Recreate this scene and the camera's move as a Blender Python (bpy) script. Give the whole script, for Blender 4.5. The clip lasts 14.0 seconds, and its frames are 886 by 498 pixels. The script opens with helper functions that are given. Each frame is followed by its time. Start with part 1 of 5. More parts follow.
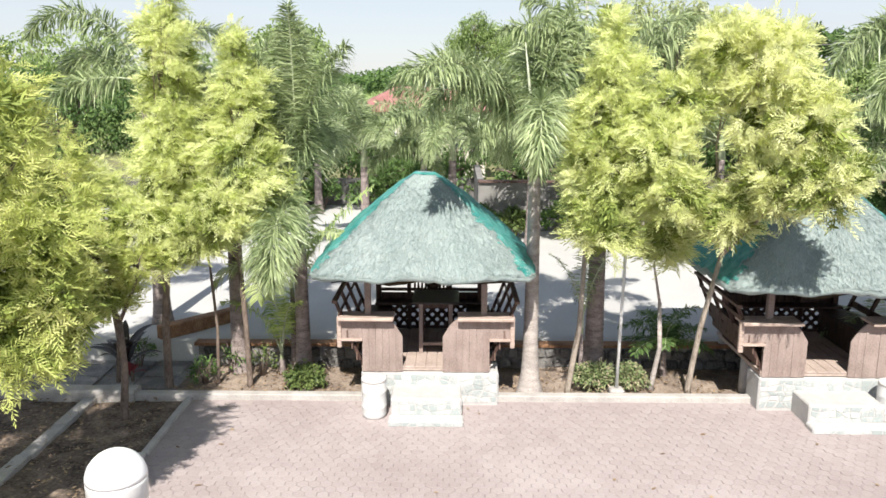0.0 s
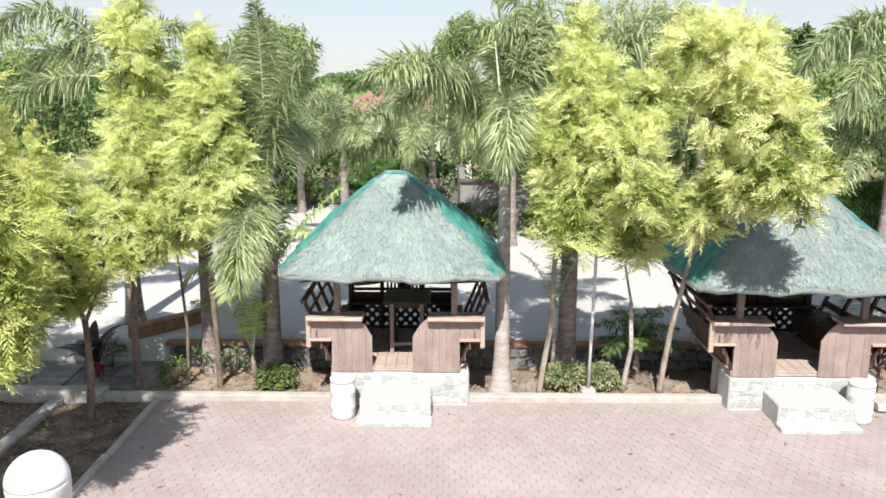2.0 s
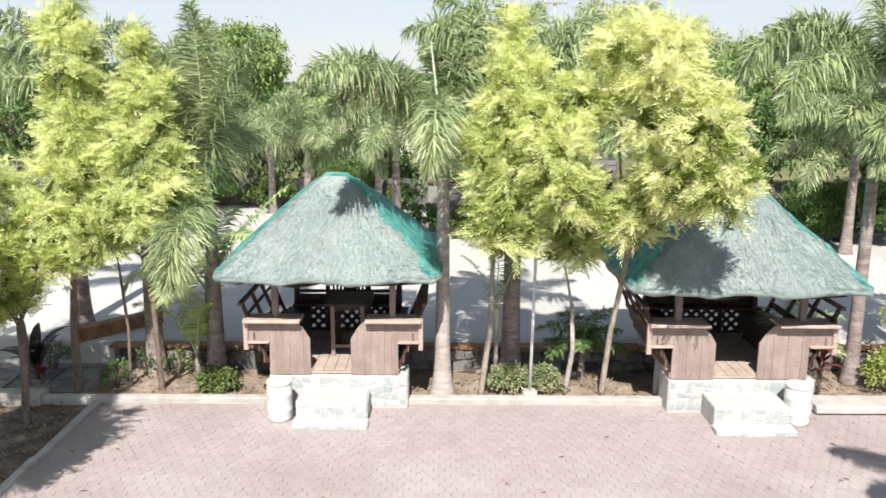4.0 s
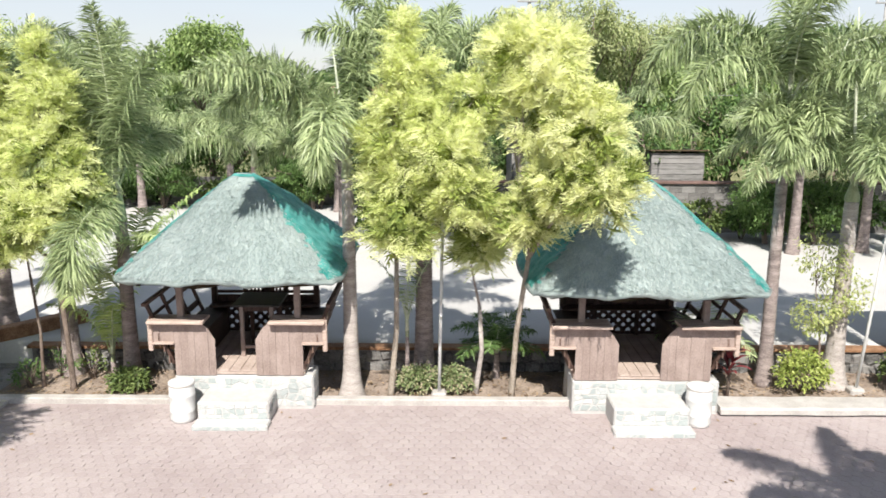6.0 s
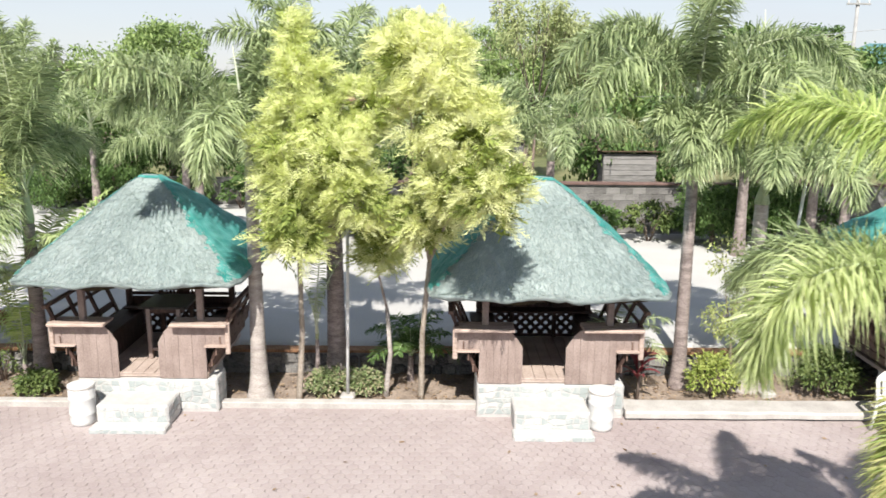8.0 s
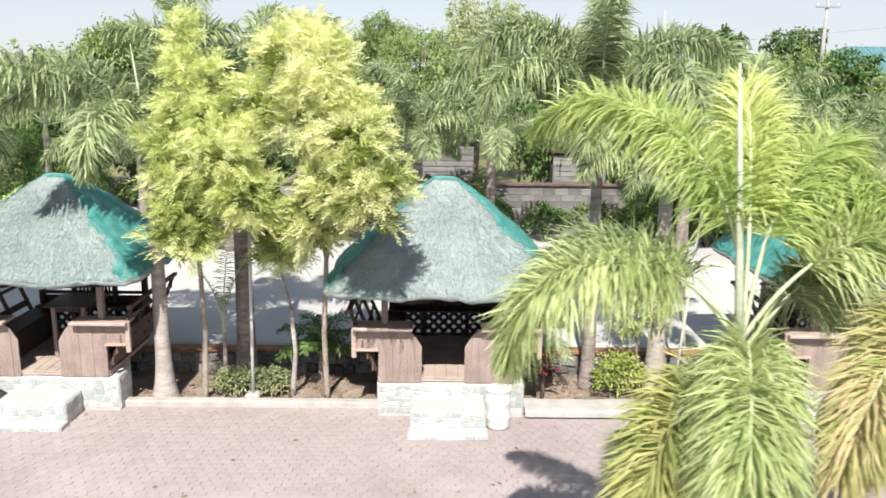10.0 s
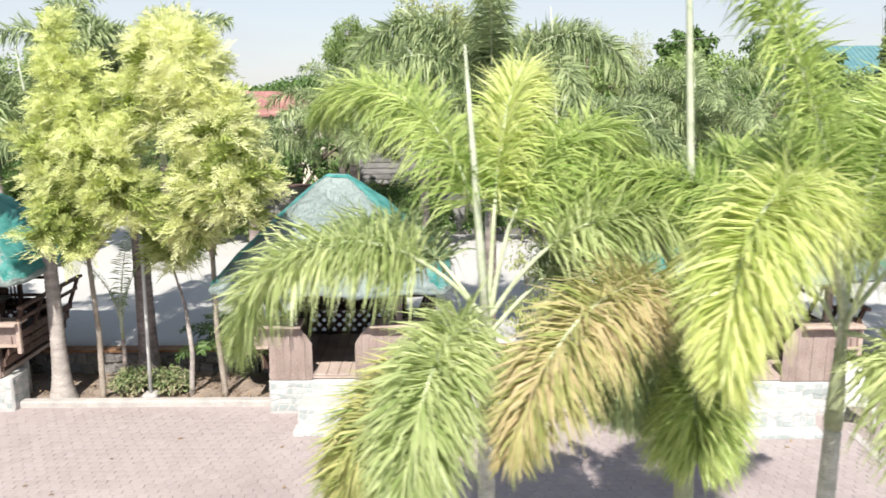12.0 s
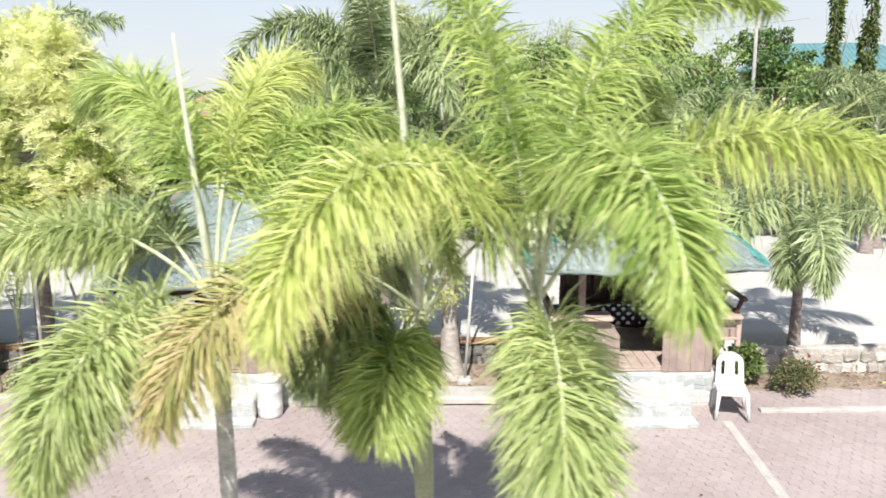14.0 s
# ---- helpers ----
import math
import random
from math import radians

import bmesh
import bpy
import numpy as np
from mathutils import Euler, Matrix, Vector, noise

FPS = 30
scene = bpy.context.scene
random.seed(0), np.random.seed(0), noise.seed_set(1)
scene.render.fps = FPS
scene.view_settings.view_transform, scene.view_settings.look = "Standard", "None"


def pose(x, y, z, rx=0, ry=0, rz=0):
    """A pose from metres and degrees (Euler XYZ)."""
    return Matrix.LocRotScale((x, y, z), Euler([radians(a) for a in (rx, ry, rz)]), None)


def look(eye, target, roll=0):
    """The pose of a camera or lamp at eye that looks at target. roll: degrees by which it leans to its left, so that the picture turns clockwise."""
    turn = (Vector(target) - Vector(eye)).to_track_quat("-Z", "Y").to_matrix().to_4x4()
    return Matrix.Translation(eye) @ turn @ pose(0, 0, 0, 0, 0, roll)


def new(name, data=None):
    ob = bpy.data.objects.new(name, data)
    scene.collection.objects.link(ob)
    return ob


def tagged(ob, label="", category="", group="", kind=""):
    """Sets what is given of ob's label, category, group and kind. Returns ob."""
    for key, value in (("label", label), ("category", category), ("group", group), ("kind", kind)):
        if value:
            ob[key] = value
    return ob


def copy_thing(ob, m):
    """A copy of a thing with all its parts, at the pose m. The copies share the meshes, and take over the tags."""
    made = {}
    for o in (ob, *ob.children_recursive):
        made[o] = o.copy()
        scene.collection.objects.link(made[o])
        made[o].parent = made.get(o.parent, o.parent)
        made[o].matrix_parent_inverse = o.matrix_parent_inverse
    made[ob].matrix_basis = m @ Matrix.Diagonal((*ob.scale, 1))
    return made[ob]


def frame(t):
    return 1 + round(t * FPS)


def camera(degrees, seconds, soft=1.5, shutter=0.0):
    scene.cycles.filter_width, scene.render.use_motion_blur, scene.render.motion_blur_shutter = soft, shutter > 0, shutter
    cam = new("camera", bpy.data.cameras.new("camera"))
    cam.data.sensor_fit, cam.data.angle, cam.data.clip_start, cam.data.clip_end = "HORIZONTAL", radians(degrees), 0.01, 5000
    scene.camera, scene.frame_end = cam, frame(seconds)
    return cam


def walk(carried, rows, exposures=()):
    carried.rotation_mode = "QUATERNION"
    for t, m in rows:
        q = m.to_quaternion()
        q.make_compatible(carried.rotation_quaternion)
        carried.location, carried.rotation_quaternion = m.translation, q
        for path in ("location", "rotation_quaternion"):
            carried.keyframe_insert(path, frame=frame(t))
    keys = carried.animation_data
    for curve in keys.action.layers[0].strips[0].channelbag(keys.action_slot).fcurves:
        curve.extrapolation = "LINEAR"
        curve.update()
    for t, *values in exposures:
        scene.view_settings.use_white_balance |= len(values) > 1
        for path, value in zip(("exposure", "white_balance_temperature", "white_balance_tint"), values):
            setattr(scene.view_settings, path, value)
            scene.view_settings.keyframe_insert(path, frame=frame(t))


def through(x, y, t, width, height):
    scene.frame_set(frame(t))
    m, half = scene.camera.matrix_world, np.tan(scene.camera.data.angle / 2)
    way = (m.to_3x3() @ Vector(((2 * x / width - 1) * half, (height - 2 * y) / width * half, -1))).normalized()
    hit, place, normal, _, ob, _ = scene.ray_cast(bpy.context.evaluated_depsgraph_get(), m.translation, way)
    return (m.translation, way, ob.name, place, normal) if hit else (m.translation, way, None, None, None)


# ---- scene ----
cam = camera(58.5, 14.0, soft=1.6, shutter=0.6)
PATH = [
    (0, (0.199, 0.062, 4.977), (0.085, 9.844, 2.906), 0.11),
    (0.5, (0.256, 0.081, 4.972), (0.156, 9.864, 2.902), 0.11),
    (1, (0.336, 0.102, 4.963), (0.254, 9.884, 2.889), 0.12),
    (1.5, (0.437, 0.118, 4.959), (0.378, 9.900, 2.884), 0.17),
    (2, (0.561, 0.131, 4.959), (0.529, 9.913, 2.886), 0.22),
    (4.5, (1.815, 0.176, 5.005), (1.815, 9.957, 2.926), 0.23),
    (5, (2.201, 0.172, 5.022), (2.198, 9.952, 2.936), 0.24),
    (5.5, (2.585, 0.173, 5.037), (2.575, 9.950, 2.938), 0.25),
    (6, (2.956, 0.175, 5.054), (2.938, 9.951, 2.947), 0.25),
    (6.5, (3.325, 0.187, 5.071), (3.301, 9.962, 2.963), 0.27),
    (7, (3.672, 0.205, 5.082), (3.648, 9.978, 2.966), 0.31),
    (7.5, (4.009, 0.225, 5.092), (4.001, 9.998, 2.974), 0.36),
    (8, (4.367, 0.250, 5.098), (4.392, 10.023, 2.980), 0.43),
    (10.5, (6.245, 0.172, 5.056), (6.303, 9.954, 2.980), 0.57),
    (11, (6.651, 0.153, 5.018), (6.717, 9.939, 2.961), 0.31),
    (11.5, (7.071, 0.135, 4.981), (7.146, 9.925, 2.943), 0.05),
    (12, (7.512, 0.110, 4.947), (7.593, 9.905, 2.930), -0.17),
    (12.5, (7.979, 0.078, 4.917), (8.053, 9.876, 2.921), -0.37),
    (13, (8.457, 0.042, 4.884), (8.514, 9.841, 2.893), -0.49),
    (13.5, (8.917, -0.004, 4.857), (8.948, 9.796, 2.869), -0.60),
    (14, (9.386, -0.047, 4.830), (9.405, 9.754, 2.843), -0.71),
]
walk(cam, [(t, look(eye, target, roll)) for t, eye, target, roll in PATH])
scene.view_settings.exposure = 0.77

# ---- light ----
SUN_EL, SUN_SIDE = 49.5, 4.0
sun_dir = Vector((math.sin(radians(SUN_SIDE)) * math.cos(radians(SUN_EL)), math.cos(radians(SUN_SIDE)) * math.cos(radians(SUN_EL)), -math.sin(radians(SUN_EL))))
sun = new("sun", bpy.data.lights.new("sun", "SUN"))
sun.data.energy, sun.data.angle, sun.data.color = 4.8, radians(0.5), (1.0, 0.955, 0.88)
sun.matrix_world = Matrix.Translation((0, -10, 30)) @ sun_dir.to_track_quat("-Z", "Y").to_matrix().to_4x4()
world = bpy.data.worlds.new("sky")
scene.world = world
world.use_nodes = True
wn, wl = world.node_tree.nodes, world.node_tree.links
sky = wn.new("ShaderNodeTexSky")
sky.sky_type, sky.sun_disc = "NISHITA", False
sky.sun_elevation, sky.sun_rotation = radians(SUN_EL), radians(180 + SUN_SIDE)
sky.dust_density, sky.ozone_density = 0.35, 1.5
wn["Background"].inputs["Strength"].default_value = 0.085
# thin bright cumulus low over the horizon
coord, cloud, stretch = wn.new("ShaderNodeTexCoord"), wn.new("ShaderNodeTexNoise"), wn.new("ShaderNodeMapping")
stretch.inputs["Scale"].default_value = (1.0, 1.0, 3.0)
cloud.inputs["Scale"].default_value, cloud.inputs["Detail"].default_value, cloud.inputs["Roughness"].default_value = 3.2, 6.0, 0.55
ramp = wn.new("ShaderNodeValToRGB")
ramp.color_ramp.elements[0].position, ramp.color_ramp.elements[1].position = 0.48, 0.95
mix = wn.new("ShaderNodeMix")
mix.data_type = "RGBA"
mix.inputs[7].default_value = (5.3, 5.5, 6.0, 1)
ramp.color_ramp.elements[0].color, ramp.color_ramp.elements[1].color = (0.72, 0.72, 0.72, 1), (0.97, 0.97, 0.97, 1)
wl.new(coord.outputs["Generated"], stretch.inputs["Vector"])
wl.new(stretch.outputs["Vector"], cloud.inputs["Vector"])
wl.new(cloud.outputs["Fac"], ramp.inputs["Fac"])
rise, span, haze = wn.new("ShaderNodeSeparateXYZ"), wn.new("ShaderNodeMapRange"), wn.new("ShaderNodeMath")
span.inputs["From Min"].default_value, span.inputs["From Max"].default_value = 0.12, 0.75
span.inputs["To Min"].default_value, span.inputs["To Max"].default_value = 1.0, 0.38
haze.operation = "MULTIPLY"
wl.new(coord.outputs["Generated"], rise.inputs["Vector"])
wl.new(rise.outputs["Z"], span.inputs["Value"])
wl.new(span.outputs["Result"], haze.inputs[0])
wl.new(ramp.outputs["Color"], haze.inputs[1])
wl.new(haze.outputs[0], mix.inputs[0])
wl.new(sky.outputs["Color"], mix.inputs[6])
wl.new(mix.outputs[2], wn["Background"].inputs["Color"])


# ---- materials ----
def surface(name, dark, light, scale=6.0, rough=0.85, bump=0.3, fine=60.0, stretch=(1, 1, 1), metal=0.0, jitter=0.0, spots=None, specular=0.3):
    """A procedural surface: coarse stains from dark to light, fine grain over it, relief; jitter: difference from piece to piece."""
    m = bpy.data.materials.new(name)
    m.use_nodes = True
    n, l = m.node_tree.nodes, m.node_tree.links
    p = n["Principled BSDF"]
    p.inputs["Roughness"].default_value, p.inputs["Metallic"].default_value = rough, metal
    p.inputs["Specular IOR Level"].default_value = specular
    co, mp = n.new("ShaderNodeTexCoord"), n.new("ShaderNodeMapping")
    mp.inputs["Scale"].default_value = stretch
    l.new(co.outputs["Object"], mp.inputs["Vector"])
    a, b = n.new("ShaderNodeTexNoise"), n.new("ShaderNodeTexNoise")
    for tex, s, d in ((a, scale, 5.0), (b, fine, 3.0)):
        tex.inputs["Scale"].default_value, tex.inputs["Detail"].default_value = s, d
        l.new(mp.outputs["Vector"], tex.inputs["Vector"])
    mixed = n.new("ShaderNodeMath")
    mixed.operation = "MULTIPLY_ADD"
    mixed.inputs[1].default_value = 0.45
    l.new(b.outputs["Fac"], mixed.inputs[0])
    half = n.new("ShaderNodeMath")
    half.operation = "MULTIPLY"
    half.inputs[1].default_value = 0.55
    l.new(a.outputs["Fac"], half.inputs[0])
    l.new(half.outputs[0], mixed.inputs[2])
    last = mixed.outputs[0]
    if jitter:
        info = n.new("ShaderNodeObjectInfo")
        geo = n.new("ShaderNodeNewGeometry")
        add = n.new("ShaderNodeMath")
        add.operation = "ADD"
        wrap = n.new("ShaderNodeMath")
        wrap.operation = "FRACT"
        l.new(info.outputs["Random"], add.inputs[0])
        l.new(geo.outputs["Random Per Island"], add.inputs[1])
        l.new(add.outputs[0], wrap.inputs[0])
        sc = n.new("ShaderNodeMath")
        sc.operation = "MULTIPLY_ADD"
        sc.inputs[1].default_value, sc.inputs[2].default_value = jitter, -jitter / 2
        l.new(wrap.outputs[0], sc.inputs[0])
        su = n.new("ShaderNodeMath")
        su.operation = "ADD"
        l.new(last, su.inputs[0])
        l.new(sc.outputs[0], su.inputs[1])
        last = su.outputs[0]
    r = n.new("ShaderNodeValToRGB")
    e = r.color_ramp.elements
    e[0].position, e[1].position = 0.36, 0.64
    e[0].color, e[1].color = (*dark, 1), (*light, 1)
    if spots:
        e.new(0.5).color = (*spots, 1)
    l.new(last, r.inputs["Fac"])
    l.new(r.outputs["Color"], p.inputs["Base Color"])
    if bump:
        bp = n.new("ShaderNodeBump")
        bp.inputs["Strength"].default_value, bp.inputs["Distance"].default_value = bump, 0.01
        l.new(b.outputs["Fac"], bp.inputs["Height"])
        l.new(bp.outputs["Normal"], p.inputs["Normal"])
    return m


def leaf(name, dark, light, through=0.4, rough=0.55, mid=None, vary=0.6):
    """Foliage: every leaf its own tone between dark and light, part of the light passing through it."""
    m = bpy.data.materials.new(name)
    m.use_nodes = True
    n, l = m.node_tree.nodes, m.node_tree.links
    p = n["Principled BSDF"]
    p.inputs["Roughness"].default_value, p.inputs["Specular IOR Level"].default_value = rough, 0.3
    geo, r, big, co = n.new("ShaderNodeNewGeometry"), n.new("ShaderNodeValToRGB"), n.new("ShaderNodeTexNoise"), n.new("ShaderNodeTexCoord")
    big.inputs["Scale"].default_value = 1.6
    l.new(co.outputs["Object"], big.inputs["Vector"])
    both = n.new("ShaderNodeMath")
    both.operation = "MULTIPLY_ADD"
    both.inputs[1].default_value = vary
    half = n.new("ShaderNodeMath")
    half.operation = "MULTIPLY_ADD"
    half.inputs[1].default_value, half.inputs[2].default_value = 0.9, 0.08 - vary / 2
    l.new(big.outputs["Fac"], half.inputs[0])
    l.new(geo.outputs["Random Per Island"], both.inputs[0])
    l.new(half.outputs[0], both.inputs[2])
    e = r.color_ramp.elements
    e[0].position, e[1].position = 0.1, 0.9
    e[0].color, e[1].color = (*dark, 1), (*light, 1)
    if mid:
        e.new(0.5).color = (*mid, 1)
    l.new(both.outputs[0], r.inputs["Fac"])
    l.new(r.outputs["Color"], p.inputs["Base Color"])
    t, mx = n.new("ShaderNodeBsdfTranslucent"), n.new("ShaderNodeMixShader")
    mx.inputs["Fac"].default_value = through
    l.new(r.outputs["Color"], t.inputs["Color"])
    l.new(p.outputs["BSDF"], mx.inputs[1])
    l.new(t.outputs["BSDF"], mx.inputs[2])
    l.new(mx.outputs["Shader"], n["Material Output"].inputs["Surface"])
    return m


M_PAVER = surface("pink_concrete_paver", (0.295, 0.243, 0.238), (0.395, 0.343, 0.335), 0.6, 0.9, 0.35, 45, jitter=0.09)
M_JOINT = surface("sandy_joint", (0.30, 0.25, 0.245), (0.385, 0.335, 0.325), 3, 0.95, 0.4, 70)
M_GROUND = surface("dry_field", (0.10, 0.12, 0.05), (0.24, 0.22, 0.11), 0.15, 0.95, 0.3, 3)
M_SOIL = surface("dry_soil", (0.14, 0.105, 0.082), (0.36, 0.29, 0.235), 2.2, 0.95, 0.8, 28)
# dry soil again, darkened for the deep leaf shade on the strip
M_DARKSOIL = surface("shade_dark_soil", (0.055, 0.040, 0.032), (0.27, 0.21, 0.165), 2.6, 0.95, 0.8, 24)
M_SAND = surface("white_sand", (0.41, 0.40, 0.388), (0.50, 0.49, 0.475), 0.5, 0.95, 0.3, 25)
M_KERB = surface("light_concrete", (0.34, 0.315, 0.295), (0.50, 0.475, 0.45), 4, 0.85, 0.4, 50)
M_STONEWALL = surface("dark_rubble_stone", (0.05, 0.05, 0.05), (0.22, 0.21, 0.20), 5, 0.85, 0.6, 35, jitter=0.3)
M_PALESTONE = surface("pale_rubble_stone", (0.26, 0.235, 0.21), (0.50, 0.47, 0.44), 5, 0.9, 0.6, 35, jitter=0.3)
M_BROWNCAP = surface("brown_painted_edge", (0.15, 0.075, 0.04), (0.33, 0.19, 0.11), 5, 0.8, 0.3, 40)
M_SLAB = surface("grey_flagstone", (0.16, 0.15, 0.15), (0.34, 0.33, 0.32), 3, 0.85, 0.4, 40, jitter=0.25)
M_CLAD = surface("pale_stone_cladding", (0.33, 0.365, 0.36), (0.54, 0.53, 0.515), 12, 0.8, 0.4, 60, jitter=0.4)
M_GROUT = surface("white_grout", (0.41, 0.40, 0.388), (0.50, 0.49, 0.477), 8, 0.9, 0.3, 60)
M_WOOD = surface("weathered_brown_wood", (0.215, 0.162, 0.143), (0.355, 0.282, 0.253), 2.2, 0.75, 0.3, 30, stretch=(2.5, 2.5, 1), jitter=0.03)
M_WOODCAP = surface("sun_bleached_plank", (0.30, 0.22, 0.185), (0.55, 0.44, 0.38), 3, 0.8, 0.4, 30, stretch=(1, 6, 6))
# dark tone for the hut's inside; rear posts and legs take it as shade
M_DARKWOOD = surface("dark_inner_wood", (0.030, 0.017, 0.013), (0.10, 0.058, 0.046), 4, 0.6, 0.3, 30, stretch=(5, 5, 1))
M_BROWN = surface("aged_brown_wood", (0.075, 0.046, 0.037), (0.19, 0.125, 0.10), 4, 0.7, 0.3, 30, stretch=(5, 5, 1), jitter=0.1)
M_FLOORWOOD = surface("pale_floor_board", (0.34, 0.265, 0.225), (0.50, 0.405, 0.355), 3, 0.8, 0.3, 30)
M_TABLE = surface("dark_tabletop", (0.03, 0.028, 0.026), (0.075, 0.065, 0.06), 4, 0.4, 0.1, 30)
M_THATCH = surface("netted_thatch", (0.19, 0.25, 0.243), (0.375, 0.43, 0.42), 2.2, 0.9, 0.5, 90, stretch=(1, 1, 0.4), spots=(0.285, 0.342, 0.334), specular=0.1)
M_STRAW = leaf("thatch_straw", (0.20, 0.262, 0.254), (0.40, 0.45, 0.44), 0.15, 0.9, (0.30, 0.357, 0.348))
M_NET = surface("teal_shade_net", (0.012, 0.165, 0.148), (0.12, 0.36, 0.33), 6, 0.6, 0.5, 120, jitter=0.0)
M_UNDER = surface("dark_brown_roofing", (0.04, 0.028, 0.018), (0.13, 0.09, 0.055), 8, 0.95, 0.5, 50)
M_PLASTIC = surface("white_plastic", (0.57, 0.57, 0.56), (0.66, 0.66, 0.65), 3, 0.4, 0.05, 30)
M_GLOBE = surface("white_acrylic_globe", (0.76, 0.76, 0.76), (0.84, 0.84, 0.84), 2, 0.25, 0.0, 20)
M_WHITEMETAL = surface("white_painted_pipe", (0.58, 0.58, 0.57), (0.78, 0.78, 0.77), 4, 0.5, 0.1, 40)
M_PALMTRUNK = surface("ringed_palm_bark", (0.14, 0.11, 0.105), (0.38, 0.32, 0.30), 5, 0.9, 0.5, 40, stretch=(1, 1, 3))
M_PALETRUNK = surface("pale_palm_bark", (0.26, 0.23, 0.21), (0.50, 0.45, 0.42), 5, 0.9, 0.5, 40, stretch=(1, 1, 3))
M_GREYTRUNK = surface("smooth_pale_palm_stem", (0.34, 0.345, 0.30), (0.60, 0.60, 0.55), 5, 0.8, 0.4, 40, stretch=(1, 1, 3))
M_SHAFT = surface("green_crownshaft", (0.25, 0.29, 0.16), (0.42, 0.45, 0.30), 4, 0.6, 0.2, 30, stretch=(4, 4, 1))
M_RACHIS = surface("pale_green_rachis", (0.36, 0.42, 0.24), (0.60, 0.63, 0.46), 8, 0.6, 0.1, 40)
M_SPEAR = surface("furled_spear_leaf", (0.36, 0.40, 0.28), (0.58, 0.60, 0.48), 8, 0.6, 0.1, 40)
M_BARK = surface("grey_brown_bark", (0.10, 0.075, 0.06), (0.27, 0.21, 0.175), 9, 0.95, 0.7, 45, stretch=(1, 1, 0.35))
M_PALEBARK = surface("pale_thin_bark", (0.24, 0.20, 0.16), (0.46, 0.40, 0.34), 9, 0.95, 0.5, 45, stretch=(1, 1, 0.4))
# shaded and lit palm leaves: FOXLIT, NEARPALM and LITPALM carry sunlight in their colour
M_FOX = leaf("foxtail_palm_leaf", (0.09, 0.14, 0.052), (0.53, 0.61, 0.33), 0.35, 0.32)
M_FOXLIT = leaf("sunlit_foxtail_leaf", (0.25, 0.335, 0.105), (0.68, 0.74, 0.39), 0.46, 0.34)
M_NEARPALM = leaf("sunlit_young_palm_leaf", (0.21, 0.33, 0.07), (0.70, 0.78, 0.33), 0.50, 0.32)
M_LITPALM = leaf("sunlit_yellow_palm_leaf", (0.33, 0.44, 0.09), (0.81, 0.83, 0.39), 0.50, 0.32)
M_DRYPALM = leaf("yellowing_palm_leaf", (0.24, 0.32, 0.08), (0.62, 0.50, 0.30), 0.38, 0.6, (0.46, 0.45, 0.19))
M_MIXPALM = leaf("half_yellow_palm_leaf", (0.20, 0.30, 0.07), (0.58, 0.54, 0.24), 0.38, 0.5)
M_GOLD = leaf("golden_feathery_leaf", (0.46, 0.53, 0.17), (0.90, 0.91, 0.56), 0.46, 0.7, (0.70, 0.75, 0.33), 0.4)
M_GOLD2 = leaf("pale_golden_feathery_leaf", (0.53, 0.58, 0.22), (0.91, 0.91, 0.58), 0.46, 0.7, (0.77, 0.80, 0.40), 0.4)
M_GOLDGREEN = leaf("yellow_green_feathery_leaf", (0.30, 0.38, 0.09), (0.82, 0.81, 0.38), 0.42, 0.7, (0.56, 0.61, 0.20), 0.4)
# older leaf, its green darkened for the shade in the crown's gaps
M_GOLDIN = leaf("dark_inner_feathery_leaf", (0.12, 0.17, 0.04), (0.42, 0.49, 0.13), 0.34, 0.7)
M_BROAD = leaf("dark_broad_leaf", (0.04, 0.085, 0.025), (0.17, 0.27, 0.08), 0.30, 0.5)
M_BROADLIT = leaf("bright_broad_leaf", (0.12, 0.20, 0.05), (0.42, 0.52, 0.21), 0.38, 0.5)
M_BAMBOO = leaf("bamboo_leaf", (0.24, 0.30, 0.12), (0.56, 0.59, 0.31), 0.40, 0.6)
M_SHRUB = leaf("shrub_leaf", (0.04, 0.075, 0.022), (0.22, 0.28, 0.09), 0.30, 0.5)
M_LIME = leaf("lime_shrub_leaf", (0.16, 0.24, 0.04), (0.54, 0.58, 0.18), 0.35, 0.5)
M_PALELIME = leaf("pale_lime_leaf", (0.26, 0.34, 0.08), (0.66, 0.68, 0.32), 0.45, 0.5)
M_CROTON = leaf("mottled_croton_leaf", (0.10, 0.145, 0.055), (0.48, 0.40, 0.28), 0.25, 0.5, (0.22, 0.28, 0.12))
M_DARKCROTON = leaf("dark_croton_leaf", (0.05, 0.075, 0.03), (0.30, 0.22, 0.13), 0.25, 0.5, (0.12, 0.15, 0.06))
M_REDLEAF = leaf("dark_red_leaf", (0.10, 0.015, 0.02), (0.30, 0.07, 0.08), 0.25, 0.4)
M_DARKLEAF = leaf("near_black_leaf", (0.012, 0.010, 0.010), (0.05, 0.04, 0.035), 0.1, 0.35)
M_FLOWER = leaf("small_red_flower", (0.30, 0.05, 0.035), (0.48, 0.13, 0.08), 0.3, 0.5)
M_LITTER = leaf("dry_fallen_leaf", (0.12, 0.07, 0.04), (0.42, 0.31, 0.20), 0.1, 0.9)
M_BLOCK = surface("grey_hollow_block", (0.12, 0.115, 0.11), (0.27, 0.26, 0.25), 3, 0.95, 0.5, 40, jitter=0.2)
M_BOARD = surface("grey_weathered_board", (0.13, 0.125, 0.12), (0.29, 0.28, 0.27), 3, 0.9, 0.4, 40, stretch=(1, 1, 5), jitter=0.25)
M_COPING = surface("dull_red_brown_coping", (0.10, 0.065, 0.055), (0.20, 0.13, 0.115), 4, 0.9, 0.3, 30)
